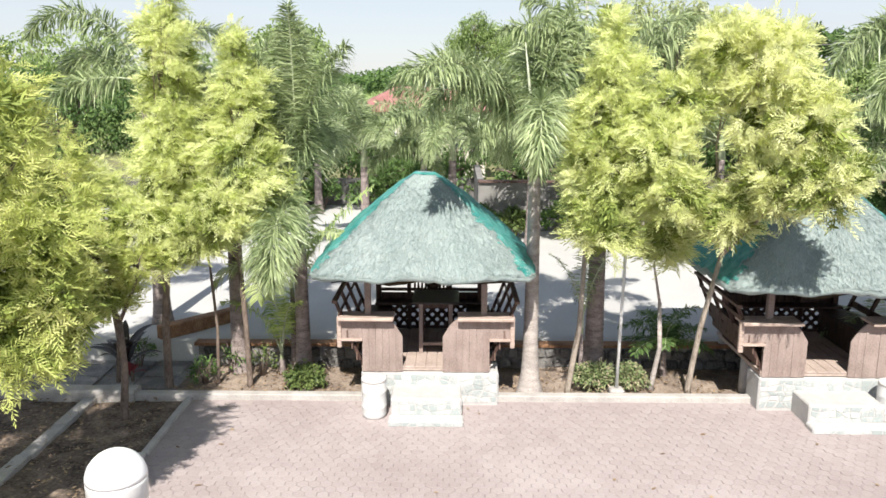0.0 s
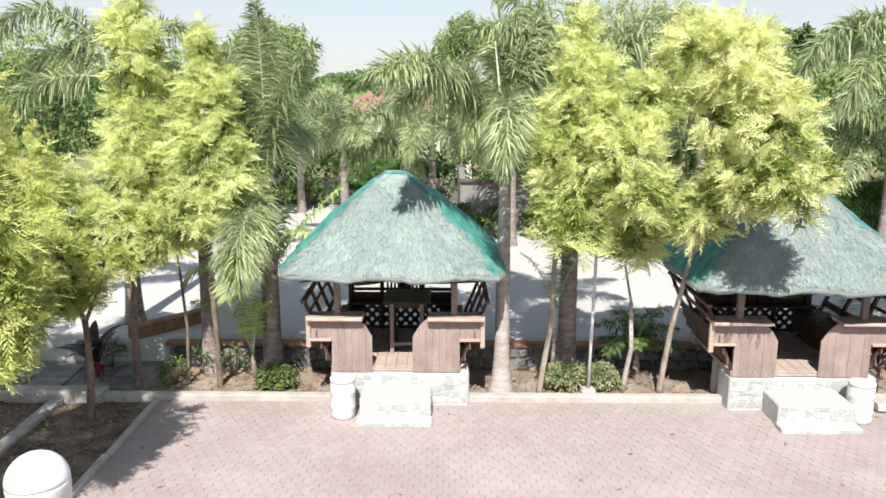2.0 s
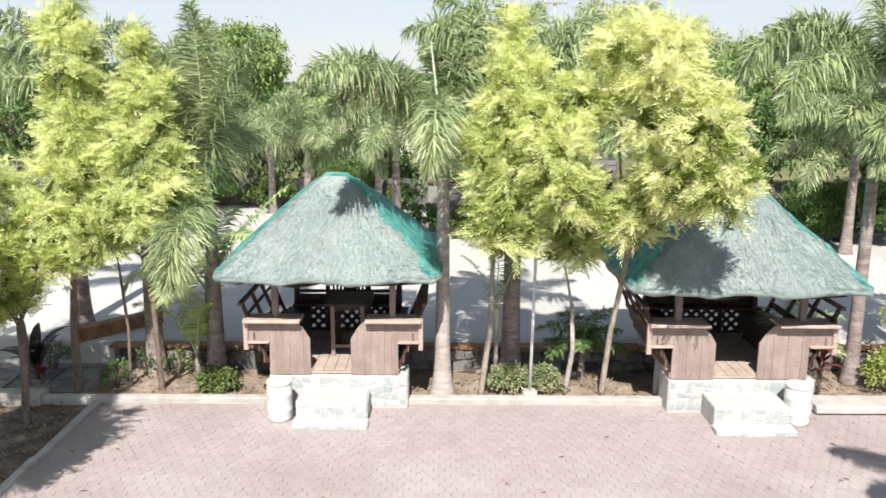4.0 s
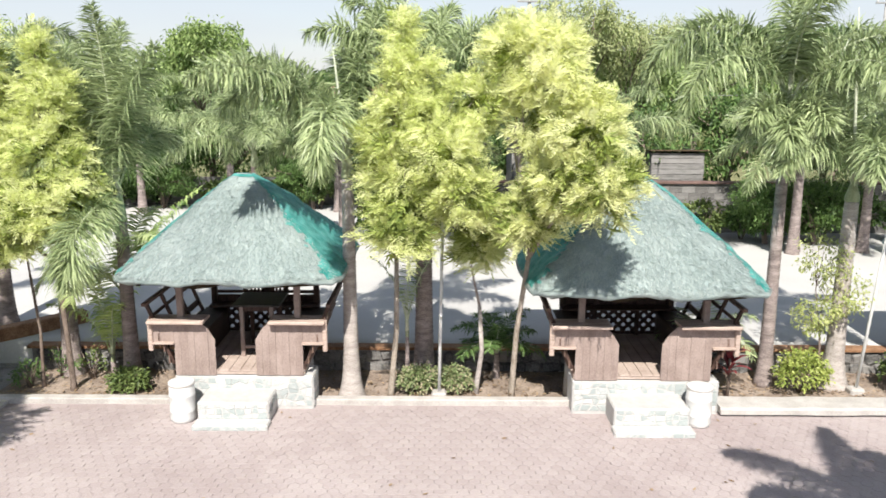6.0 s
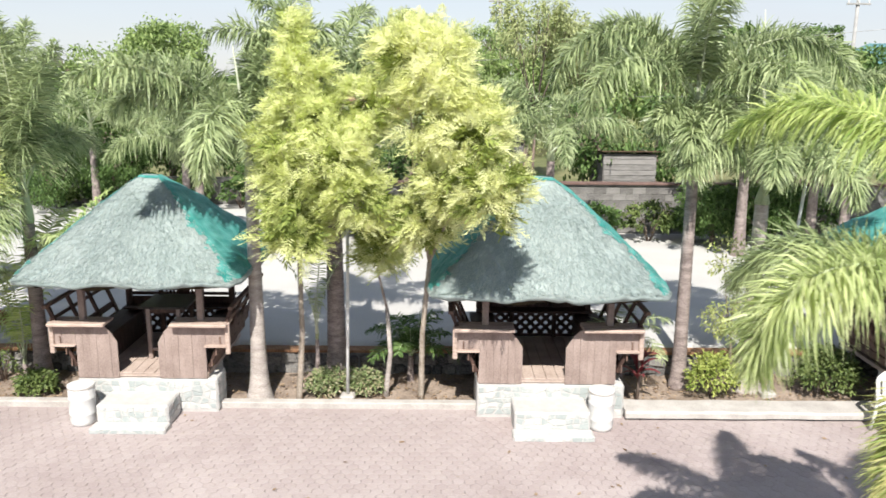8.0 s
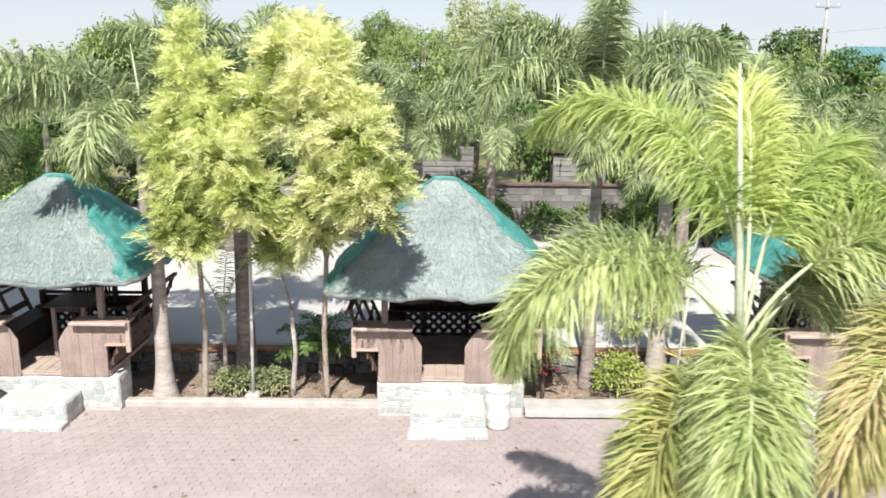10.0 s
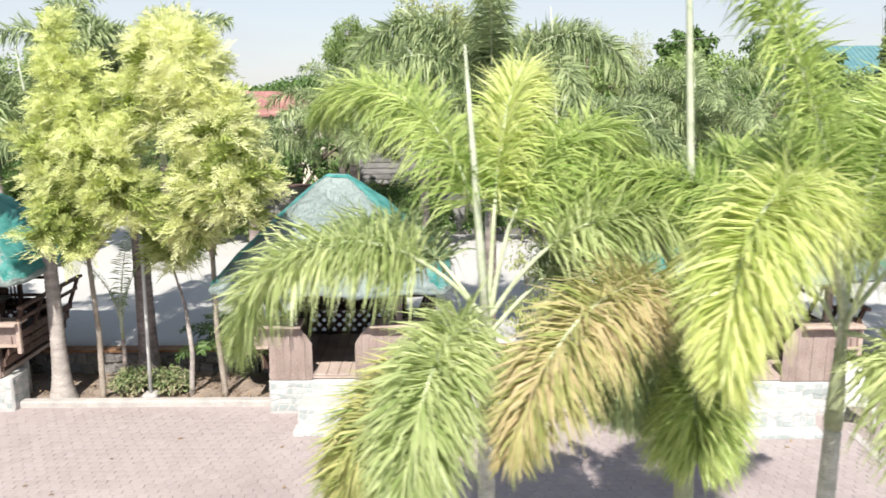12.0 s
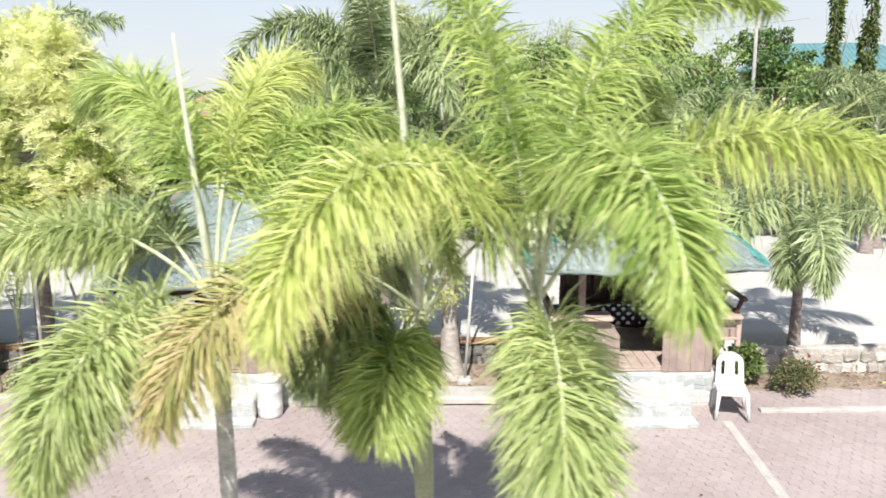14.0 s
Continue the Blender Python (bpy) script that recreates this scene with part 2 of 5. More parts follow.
M_REDROOF = surface("faded_red_roof_sheet", (0.27, 0.115, 0.10), (0.40, 0.21, 0.185), 1.5, 0.6, 0.2, 30)
M_TEALROOF = surface("blue_green_roof_sheet", (0.07, 0.17, 0.185), (0.13, 0.25, 0.265), 1.5, 0.5, 0.2, 30)
M_HOUSEWALL = surface("cream_house_wall", (0.50, 0.45, 0.38), (0.68, 0.63, 0.55), 1.5, 0.9, 0.2, 30)
M_GLASS = surface("dark_window_glass", (0.02, 0.025, 0.03), (0.05, 0.06, 0.07), 2, 0.1, 0.0, 20)
M_POLECON = surface("concrete_pole", (0.26, 0.255, 0.25), (0.40, 0.395, 0.385), 3, 0.9, 0.3, 30)


# ---- building helpers ----
def part(name, shape, material, parent=None, label=""):
    """One mesh object, from a bmesh or a mesh, under a thing or a part."""
    if isinstance(shape, bmesh.types.BMesh):
        me = bpy.data.meshes.new(name)
        shape.to_mesh(me)
        shape.free()
    else:
        me = shape
    if material and not me.materials:
        me.materials.append(material)
    ob = new(name, me)
    ob.parent = parent
    return tagged(ob, label) if label else ob


def thing(name, at, label, category, group="", kind=""):
    ob = new(name)
    ob.empty_display_size = 0.2
    ob.matrix_world = at if isinstance(at, Matrix) else Matrix.Translation(at)
    return tagged(ob, label, category, group, kind)


def box(bm, size, at, rot=(0, 0, 0), bevel=0.006, shear=0.0):
    """Adds a block with softened edges; shear leans its top along x."""
    r = bmesh.ops.create_cube(bm, size=1.0)
    vs = r["verts"]
    if bevel:
        for v in vs:
            v.co = Vector((v.co.x * size[0], v.co.y * size[1], v.co.z * size[2]))
        es = list({e for v in vs for e in v.link_edges})
        r = bmesh.ops.bevel(bm, geom=es, offset=min(bevel, min(size) * 0.4), segments=1, affect="EDGES")
        vs = list({v for f in r["faces"] for v in f.verts} | {v for v in vs if v.is_valid})
    else:
        for v in vs:
            v.co = Vector((v.co.x * size[0], v.co.y * size[1], v.co.z * size[2]))
    m = pose(*at, *rot)
    for v in vs:
        v.co.x += shear * (v.co.z / size[2] + 0.5)
        v.co = m @ v.co
    return bm


def block(size, at, rot=(0, 0, 0), bevel=0.006, shear=0.0):
    return box(bmesh.new(), size, at, rot, bevel, shear)


def beam(bm, a, b, w, h, bevel=0.004):
    """A bar of section w x h from a to b."""
    a, b = Vector(a), Vector(b)
    d = b - a
    m = Matrix.Translation((a + b) / 2) @ d.to_track_quat("Z", "Y").to_matrix().to_4x4()
    start = len(bm.verts)
    box(bm, (w, h, d.length), (0, 0, 0), bevel=bevel)
    bm.verts.ensure_lookup_table()
    for v in bm.verts[start:]:
        v.co = m @ v.co
    return bm


def tube(points, radii, sides=8, cap=True):
    """A mesh of rings along a line of points; returns verts and faces."""
    pts = [Vector(p) for p in points]
    verts, faces = [], []
    up = Vector((0.31, 0.17, 0.93))
    for i, p in enumerate(pts):
        d = (pts[min(i + 1, len(pts) - 1)] - pts[max(i - 1, 0)]).normalized()
        if abs(d.dot(up)) > 0.97:
            x = d.cross(Vector((1, 0, 0))).normalized()
        else:
            x = d.cross(up).normalized()
        y = d.cross(x)
        for k in range(sides):
            a = 2 * math.pi * k / sides
            verts.append(tuple(p + (x * math.cos(a) + y * math.sin(a)) * radii[i]))
    for i in range(len(pts) - 1):
        for k in range(sides):
            a, b = i * sides + k, i * sides + (k + 1) % sides
            faces.append((a, b, b + sides, a + sides))
    if cap:
        faces.append(tuple(range(sides))[::-1])
        faces.append(tuple(range((len(pts) - 1) * sides, len(pts) * sides)))
    return verts, faces


def made(name, verts, faces, smooth=True):
    me = bpy.data.meshes.new(name)
    me.from_pydata(verts, [], faces)
    if smooth:
        me.polygons.foreach_set("use_smooth", [True] * len(me.polygons))
    me.update()
    return me


def lathe(profile, sides=24):
    """verts and faces of a turned body; profile: (radius, height) from the bottom."""
    verts, faces = [], []
    for r, z in profile:
        for k in range(sides):
            a = 2 * math.pi * k / sides
            verts.append((r * math.cos(a), r * math.sin(a), z))
    for i in range(len(profile) - 1):
        for k in range(sides):
            a, b = i * sides + k, i * sides + (k + 1) % sides
            faces.append((a, b, b + sides, a + sides))
    faces.append(tuple(range(sides))[::-1])
    faces.append(tuple(range((len(profile) - 1) * sides, len(profile) * sides)))
    return verts, faces


def unit(v):
    return v / np.maximum(np.linalg.norm(v, axis=-1, keepdims=True), 1e-9)


def blades(base, way, length, width, face, bend=0.0):
    """Slender leaves: each a quad and a tip triangle, its tip bent down by bend x length. All arguments are arrays, one row a leaf."""
    n = len(base)
    side = unit(np.cross(way, face))
    length, width = np.asarray(length).reshape(-1, 1) * np.ones((n, 1)), np.asarray(width).reshape(-1, 1) * np.ones((n, 1))
    bend = np.asarray(bend).reshape(-1, 1) * np.ones((n, 1))
    down = np.array([0, 0, -1.0])
    mid = base + way * length * 0.5 + down * bend * length * 0.22
    tip = base + way * length * (1 - 0.25 * np.abs(bend)) + down * bend * length * 0.85
    v = np.stack([base - side * width * 0.25, base + side * width * 0.25, mid + side * width * 0.5, mid - side * width * 0.5, tip], 1).reshape(-1, 3)
    i = np.arange(n)[:, None] * 5
    return v, np.concatenate([i, i + 1, i + 2, i + 3], 1), np.concatenate([i + 3, i + 2, i + 4], 1)


def leafmesh(name, v, quads, tris):
    """A mesh from arrays of corners, four-sided and three-sided faces."""
    me = bpy.data.meshes.new(name)
    q, t = len(quads), len(tris)
    loops = np.concatenate([np.asarray(quads).reshape(-1), np.asarray(tris).reshape(-1)]).astype(np.int32)
    starts = np.concatenate([np.arange(q) * 4, q * 4 + np.arange(t) * 3]).astype(np.int32)
    me.vertices.add(len(v))
    me.vertices.foreach_set("co", np.asarray(v, np.float32).reshape(-1))
    me.loops.add(len(loops))
    me.loops.foreach_set("vertex_index", loops)
    me.polygons.add(q + t)
    me.polygons.foreach_set("loop_start", starts)
    me.update(calc_edges=True)
    me.validate()
    return me


# ---- plants ----
FRONDS = {}


def frond(length, rise, droop, leaf_len, n, plume, mat, seed, leaf_w=0.032, bare=0.20):
    """A feather leaf that leaves the stem along +x at the angle rise and bends over by droop degrees; plume: how far its leaflets stand
    out all round (0: in two rows). Returns the meshes of the leaflets and of the rachis."""
    key = (round(length, 2), rise, droop, leaf_len, n, plume, mat.name, seed, leaf_w, bare)
    if key in FRONDS:
        return FRONDS[key]
    rng = np.random.default_rng(seed * 7919 + n)
    k = 26
    s = np.linspace(0, 1, k)
    ang = np.radians(rise - droop * s ** 1.6)
    step = length / (k - 1)
    x = np.concatenate([[0], np.cumsum(np.cos(ang[:-1]) * step)])
    z = np.concatenate([[0], np.cumsum(np.sin(ang[:-1]) * step)])
    y = 0.06 * length * rng.normal() * s ** 2
    line = np.stack([x, y, z], 1)
    v, f = tube([tuple(p) for p in line], [0.018 * (1 - 0.8 * q) * min(1.0, length / 1.8) for q in s], 5)
    stem = made("rachis", v, f)
    u = bare + (1 - bare) * np.linspace(0, 1, n) ** 0.95 + rng.normal(0, 0.004, n)
    u = np.clip(u, 0.12, 1.0)
    base = np.stack([np.interp(u, s, line[:, i]) for i in range(3)], 1)
    a = np.interp(u, s, ang)
    tang = np.stack([np.cos(a), 0 * a, np.sin(a)], 1)
    over = np.stack([-np.sin(a), 0 * a, np.cos(a)], 1)
    sidev = np.array([0, 1.0, 0]) * np.where(np.arange(n) % 2, 1.0, -1.0)[:, None]
    lift = np.radians(rng.normal(20, 6, n) + plume * rng.uniform(-75, 70, n))[:, None]
    out = sidev * np.cos(lift) + over * np.sin(lift)
    fwd = (0.20 + 0.06 * plume + 0.50 * u ** 2)[:, None]
    way = unit(out + tang * fwd + rng.normal(0, 0.06 + 0.12 * plume, (n, 3)))
    size = leaf_len * (0.55 + 0.45 * np.sin(np.pi * np.clip(u * 0.85 + 0.12, 0, 1))) * (1 - 0.45 * np.clip((u - 0.8) / 0.2, 0, 1)) * rng.uniform(0.85, 1.1, n)
    face = unit(over + 0.35 * rng.normal(0, 1, (n, 3)))
    v, q, t = blades(base, way, size, leaf_w * rng.uniform(0.75, 1.15, n), face, rng.uniform(0.2, 0.85, n))
    green = leafmesh("leaflets", v, q, t)
    green.materials.append(mat)
    stem.materials.append(M_RACHIS)
    FRONDS[key] = (green, stem)
    return FRONDS[key]


def palm(at, height, radius, leaves, label, mat=None, leaf_len=0.54, n=470, plume=0.85, shaft=0.55, bark=None, lean=(0.0, 0.0), spear=0.9, spear_lean=-0.05, group="", leaf_w=0.028, swell=1.5, name="palm_tree", bare=0.20):
    """A palm: ringed trunk, green crownshaft, a spear leaf, fronds of their own. leaves: (azimuth, rise, droop, length[, material])."""
    mat, bark = mat or M_FOX, bark or M_PALMTRUNK
    p = thing(name, at, label, "palm tree", group)
    rings = max(10, int(height / 0.07))
    pts, rad = [], []
    for i in range(rings * 2 + 1):
        q = i / (rings * 2)
        pts.append((lean[0] * q * q, lean[1] * q * q, height * q - 0.05 * (i == 0)))
        foot = 1 + (swell - 1) * math.exp(-q * height / 0.28)
        rad.append(radius * foot * (1 - 0.28 * q) * (1.035 if i % 2 else 0.975))
    part("trunk", made("trunk", *tube(pts, rad, 14)), bark, p)
    top = Vector((lean[0], lean[1], height))
    r0 = radius * 0.72
    part("crownshaft", made("crownshaft", *tube([top + Vector((lean[0] * 0.4 * q, lean[1] * 0.4 * q, shaft * q)) for q in (0, 0.08, 0.3, 0.65, 1)], [r0, r0 * 1.10, r0 * 1.0, r0 * 0.7, r0 * 0.45], 12)), M_SHAFT, p)
    head = top + Vector((lean[0] * 0.4, lean[1] * 0.4, shaft))
    if spear:
        part("spear_leaf", made("spear_leaf", *tube([head + Vector((spear_lean * q * spear, 0.02 * q, (spear + 0.2) * q - 0.2)) for q in (0, 0.3, 0.7, 1)], [0.034, 0.028, 0.020, 0.006], 6)), M_SPEAR, p)
    for i, row in enumerate(leaves):
        az, rise, droop, length = row[:4]
        m = row[4] if len(row) > 4 else mat
        green, stem = frond(length, rise, droop, leaf_len, n, plume, m, 1 + i % 5, leaf_w, bare)
        f = part("frond", green, None, p)
        f.matrix_local = Matrix.Translation(head - Vector((0, 0, 0.03 + 0.05 * (i % 3)))) @ pose(0, 0, 0, 0, 0, az)
        part("rachis", stem, None, f)
    return p


def whorl(count, rise, droop, length, seed, start=0.0):
    """A ring of fronds from upright young ones to hanging old ones."""
    rng = random.Random(seed)
    rows = []
    for i in range(count):
        q = i / max(1, count - 1)
        rows.append((start + i * 137.5 + rng.uniform(-12, 12), round(rise - 55 * q + rng.uniform(-6, 6)), round(droop + rng.uniform(-10, 14)), round(length * rng.uniform(0.9, 1.05), 1)))
    return rows


def limbs(rng, foot, top_pts, r):
    """Trunk and limbs as one mesh: from foot to a fork, then to every point of top_pts."""
    verts, faces = [], []

    def add(points, radii, sides=7):
        v, f = tube(points, radii, sides)
        o = len(verts)
        verts.extend(v)
        faces.extend(tuple(i + o for i in g) for g in f)

    foot = Vector(foot)
    mean = sum((Vector(p[:3]) for p in top_pts), Vector()) / len(top_pts)
    fork = Vector((foot.x * 0.72 + mean.x * 0.28, foot.y * 0.6 + mean.y * 0.4, foot.z + 0.55 * (mean.z - foot.z))) + Vector((rng.uniform(-0.08, 0.08), rng.uniform(-0.08, 0.08), 0))
    mid = foot.lerp(fork, 0.5) + Vector((rng.uniform(-0.07, 0.07), rng.uniform(-0.05, 0.05), 0))
    add([foot - Vector((0, 0, 0.05)), foot + Vector((0, 0, 0.12)), mid, fork], [r * 1.35, r, r * 0.85, r * 0.7], 9)
    for p in top_pts:
        reach = p[3] if len(p) > 3 else 0.45
        p = Vector(p[:3])
        bend = fork.lerp(p, 0.5) + Vector((rng.uniform(-0.15, 0.15), rng.uniform(-0.15, 0.15), rng.uniform(-0.05, 0.15)))
        add([fork, bend, p], [r * 0.55, r * 0.36, r * 0.12])
        for _ in range(5):
            q = p + Vector((rng.uniform(-reach, reach), rng.uniform(-reach, reach), rng.uniform(-0.65, 0.5) * reach))
            add([bend.lerp(p, rng.uniform(0, 0.8)), (bend + q) / 2 + Vector((0, 0, 0.1)), q], [r * 0.25, r * 0.16, r * 0.05], 5)
    return made("trunk", verts, faces)


def spire(x, y, low, high, r, steps=6):
    """Stacked ellipsoids that narrow to a pointed top."""
    out = []
    for k in range(steps):
        q = k / (steps - 1)
        w = r * (1 - q) ** 0.62 * (0.8 if k == 0 else 1.0) + 0.18
        out.append((x + 0.10 * r * math.sin(2.3 * k), y + 0.1 * r * math.cos(1.9 * k), low + (high - low - 0.3) * q, w, w * 0.9, 0.62 * (high - low) / steps + 0.05))
    return out


def sprays(lobes, count, seed, size=0.100, width=0.0150, tuft=13, inner=False):
    """Feathery foliage: clumps on ellipsoids (centre, radii), each a fan of flat fern-like twigs that point outwards
    and up, each twig with two rows of narrow plumes; inner: older dark leaves for the crown's shade, most of them low."""
    rng = np.random.default_rng(seed)
    L = np.array(lobes, float)
    weight = (L[:, 3] * L[:, 4] + L[:, 4] * L[:, 5] + L[:, 3] * L[:, 5]) ** 0.8
    # dark inner leaves gather low, standing in for shade in the lower crown
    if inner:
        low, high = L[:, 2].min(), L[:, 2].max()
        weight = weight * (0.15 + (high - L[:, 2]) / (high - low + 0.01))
    fan = 9
    clumps = max(6, count // (tuft * fan))
    pick = rng.choice(len(L), clumps, p=weight / weight.sum())
    bd = unit(rng.normal(0, 1, (clumps, 3)) + np.array([0, 0, 0.1]))
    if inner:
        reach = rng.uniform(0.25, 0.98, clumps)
    else:
        reach = np.where(rng.uniform(0, 1, clumps) < 0.14, rng.uniform(1.0, 1.22, clumps), rng.uniform(0.62, 1.02, clumps))
    centre = L[pick, :3] + bd * L[pick, 3:6] * reach[:, None]
    lead = unit(bd * np.array([1.0, 1.0, 0.55]) + np.array([0, 0, 0.42]) + rng.normal(0, 0.22, bd.shape))
    m = clumps * fan
    twig = unit(np.repeat(lead, fan, 0) + rng.normal(0, 0.42, (m, 3)))
    long = 0.26 * rng.uniform(0.65, 1.25, (m, 1))
    root = np.repeat(centre, fan, 0) + rng.normal(0, 0.06, (m, 3)) - twig * 0.13
    up = np.repeat(bd, fan, 0) * np.array([1.0, 1.0, 0.4]) + np.array([0, 0, 0.5]) + rng.normal(0, 0.22, (m, 3))
    plane = unit(up - twig * (up * twig).sum(1, keepdims=True))
    n = m * tuft
    tw, pl, ln, rt = (np.repeat(v, tuft, 0) for v in (twig, plane, long, root))
    u = np.tile(np.linspace(0.05, 1, tuft), m)[:, None]
    side = np.where(np.arange(n) % 2, 1.0, -1.0)[:, None]
    side[tuft - 1::tuft] = 0.0
    way = unit(tw * (0.75 + 0.5 * u) + np.cross(tw, pl) * side * (0.95 - 0.45 * u) + rng.normal(0, 0.09, (n, 3)))
    base = rt + tw * u * ln + np.array([0, 0, -0.09]) * u * u
    plume = size * rng.uniform(0.75, 1.15, (n, 1)) * (1.1 - 0.45 * u)
    return blades(base, way, plume, width * rng.uniform(0.7, 1.15, n), unit(pl + rng.normal(0, 0.14, (n, 3))), rng.uniform(0.0, 0.3, n))


def feather_tree(foot, lobes, count, label, seed, r=0.06, mat=None, bark=None):
    """A slender tree with golden feathery foliage outside and older green leaves within, coloured dark for the crown's
    shade; lobes in world places.
    """
    t = thing("golden_tree", foot, label, "tree", "golden feathery trees")
    rng = random.Random(seed)
    local = [(l[0] - foot[0], l[1] - foot[1], l[2] - foot[2], *l[3:]) for l in lobes]
    tops = [(l[0], l[1], l[2] + 0.2 * l[5], 0.7 * l[3]) for l in local]
    part("trunk", limbs(rng, (0, 0, 0), tops, r), bark or M_BARK, t)
    crown = part("crown", leafmesh("crown", *sprays(local, int(count * 4.6), seed)), mat or M_GOLD, t)
    part("inner_foliage", leafmesh("inner_foliage", *sprays(local, int(count * 0.65), seed + 500, 0.17, 0.032, 9, True)), M_GOLDIN, crown, "older green inner leaves, darkened for the crown's shade")
    return t


def broad_tree(foot, lobes, count, label, seed, r=0.16, mat=None, size=0.17, name="broadleaf_tree", group="", category="tree", tuft=22):
    """A tree whose crown is made of single leaves gathered in clumps."""
    t = thing(name, foot, label, category, group)
    rng, nr = random.Random(seed), np.random.default_rng(seed)
    L = np.array([(l[0] - foot[0], l[1] - foot[1], l[2] - foot[2], *l[3:]) for l in lobes], float)
    part("trunk", limbs(rng, (0, 0, 0), [(l[0], l[1], l[2] + 0.2 * l[5]) for l in L], r), M_BARK, t)
    w = L[:, 3] * L[:, 5]
    pick = nr.choice(len(L), count // tuft, p=w / w.sum())
    d = unit(nr.normal(0, 1, (len(pick), 3)))
    c = L[pick, :3] + d * L[pick, 3:6] * (nr.uniform(0.3, 1.05, (len(pick), 1)) ** 0.5)
    c = np.repeat(c, tuft, 0) + nr.normal(0, 1, (len(pick) * tuft, 3)) * L[pick, 3:6].repeat(tuft, 0) * 0.13
    n = len(c)
    way = unit(np.repeat(d, tuft, 0) * 0.5 + nr.normal(0, 0.7, (n, 3)) + np.array([0, 0, -0.25]))
    v, q, f = blades(c, way, size * nr.uniform(0.7, 1.3, n), size * 0.42 * nr.uniform(0.8, 1.2, n), unit(nr.normal(0, 0.6, (n, 3)) + np.array([0, -0.2, 1.0])), 0.3)
    part("crown", leafmesh("crown", v, q, f), mat or M_BROAD, t)
    return t


def shrub(at, radii, count, label, seed, mat, size=0.07, name="shrub", flowers=None, kind="shrub"):
    """A low bush of stems and single leaves."""
    t = thing(name, at, label, kind)
    nr = np.random.default_rng(seed)
    verts, faces = [], []
    for k in range(9):
        a = k * 2.4
        e = (radii[0] * 0.7 * math.cos(a), radii[1] * 0.7 * math.sin(a), radii[2] * (1.2 + 0.4 * math.sin(k * 1.7)))
        v, f = tube([(0.03 * math.cos(a), 0.03 * math.sin(a), -0.03), (e[0] * 0.5, e[1] * 0.5, e[2] * 0.6), e], [0.012, 0.009, 0.004], 5)
        o = len(verts)
        verts += v
        faces += [tuple(i + o for i in g) for g in f]
    part("stem", made("stem", verts, faces), M_BARK, t)
    tuft = 12
    d = unit(nr.normal(0, 1, (count // tuft, 3)))
    d[:, 2] = np.abs(d[:, 2]) * 1.1 - 0.55
    wob = 1 + 0.2 * np.sin(d[:, 0] * 4 + seed) * np.cos(d[:, 1] * 5)
    c = np.array([0, 0, radii[2]]) + d * np.array(radii) * (nr.uniform(0.3, 1, (len(d), 1)) ** 0.5) * wob[:, None]
    c = np.repeat(c, tuft, 0) + nr.normal(0, 0.045, (len(c) * tuft, 3))
    c[:, 2] = np.maximum(c[:, 2], 0.02)
    way = unit(np.repeat(d, tuft, 0) + nr.normal(0, 0.7, (len(c), 3)) + np.array([0, 0, 0.3]))
    v, q, f = blades(c, way, size * nr.uniform(0.7, 1.3, len(c)), size * 0.45 * nr.uniform(0.8, 1.2, len(c)), unit(nr.normal(0, 0.5, (len(c), 3)) + np.array([0, -0.3, 1.0])), 0.25)
    part("foliage", leafmesh("foliage", v, q, f), mat, t)
    if flowers:
        d = unit(nr.normal(0, 1, (flowers, 3)))
        d[:, 2] = np.abs(d[:, 2])
        c = np.repeat(np.array([0, 0, radii[2]]) + d * np.array(radii) * 1.03, 6, 0)
        v, q, f = blades(c, unit(nr.normal(0, 1, c.shape)), 0.035, 0.025, unit(nr.normal(0, 1, c.shape)), 0.1)
        tagged(part("flower_heads", leafmesh("flower_heads", v, q, f), M_FLOWER, t, "small red flower heads"), kind="stuff")
    return t


# ---- ground and setting ----
def sheet(name, x0, x1, y0, y1, z, nx, ny, rough, material, label, category, depth=0.0, kind="structure", seed=0.0):
    """A gently uneven sheet of ground; depth: a skirt that goes down round its edge."""
    verts, faces = [], []
    for j in range(ny + 1):
        for i in range(nx + 1):
            x, y = x0 + (x1 - x0) * i / nx, y0 + (y1 - y0) * j / ny
            h = rough * (noise.noise(Vector((x * 1.3, y * 1.3, seed))) + 0.5 * noise.noise(Vector((x * 4.1, y * 4.1, seed))))
            verts.append((x, y, z + h))
    for j in range(ny):
        for i in range(nx):
            a = j * (nx + 1) + i
            faces.append((a, a + 1, a + nx + 2, a + nx + 1))
    if depth:
        ring = [i for i in range(nx + 1)] + [j * (nx + 1) + nx for j in range(1, ny + 1)] + [ny * (nx + 1) + i for i in range(nx - 1, -1, -1)] + [j * (nx + 1) for j in range(ny - 1, 0, -1)]
        o = len(verts)
        verts += [(verts[i][0], verts[i][1], z - depth) for i in ring]
        faces += [(ring[k], o + k, o + (k + 1) % len(ring), ring[(k + 1) % len(ring)]) for k in range(len(ring))]
    return tagged(part(name, made(name, verts, faces), material), label, category, kind=kind)


sheet("ground", -2500, 2500, -1500, 3500, -0.09, 10, 10, 0.0, M_GROUND, "flat dry grassy ground reaching the horizon", "ground")
paving = sheet("paving", -4.05, 45, -30, 11.95, -0.0045, 4, 4, 0.0, M_JOINT, "pinkish hexagonal concrete block paving in sunlight", "paving", depth=0.05)
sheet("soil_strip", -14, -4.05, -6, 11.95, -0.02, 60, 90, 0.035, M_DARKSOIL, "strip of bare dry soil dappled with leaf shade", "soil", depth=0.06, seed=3)
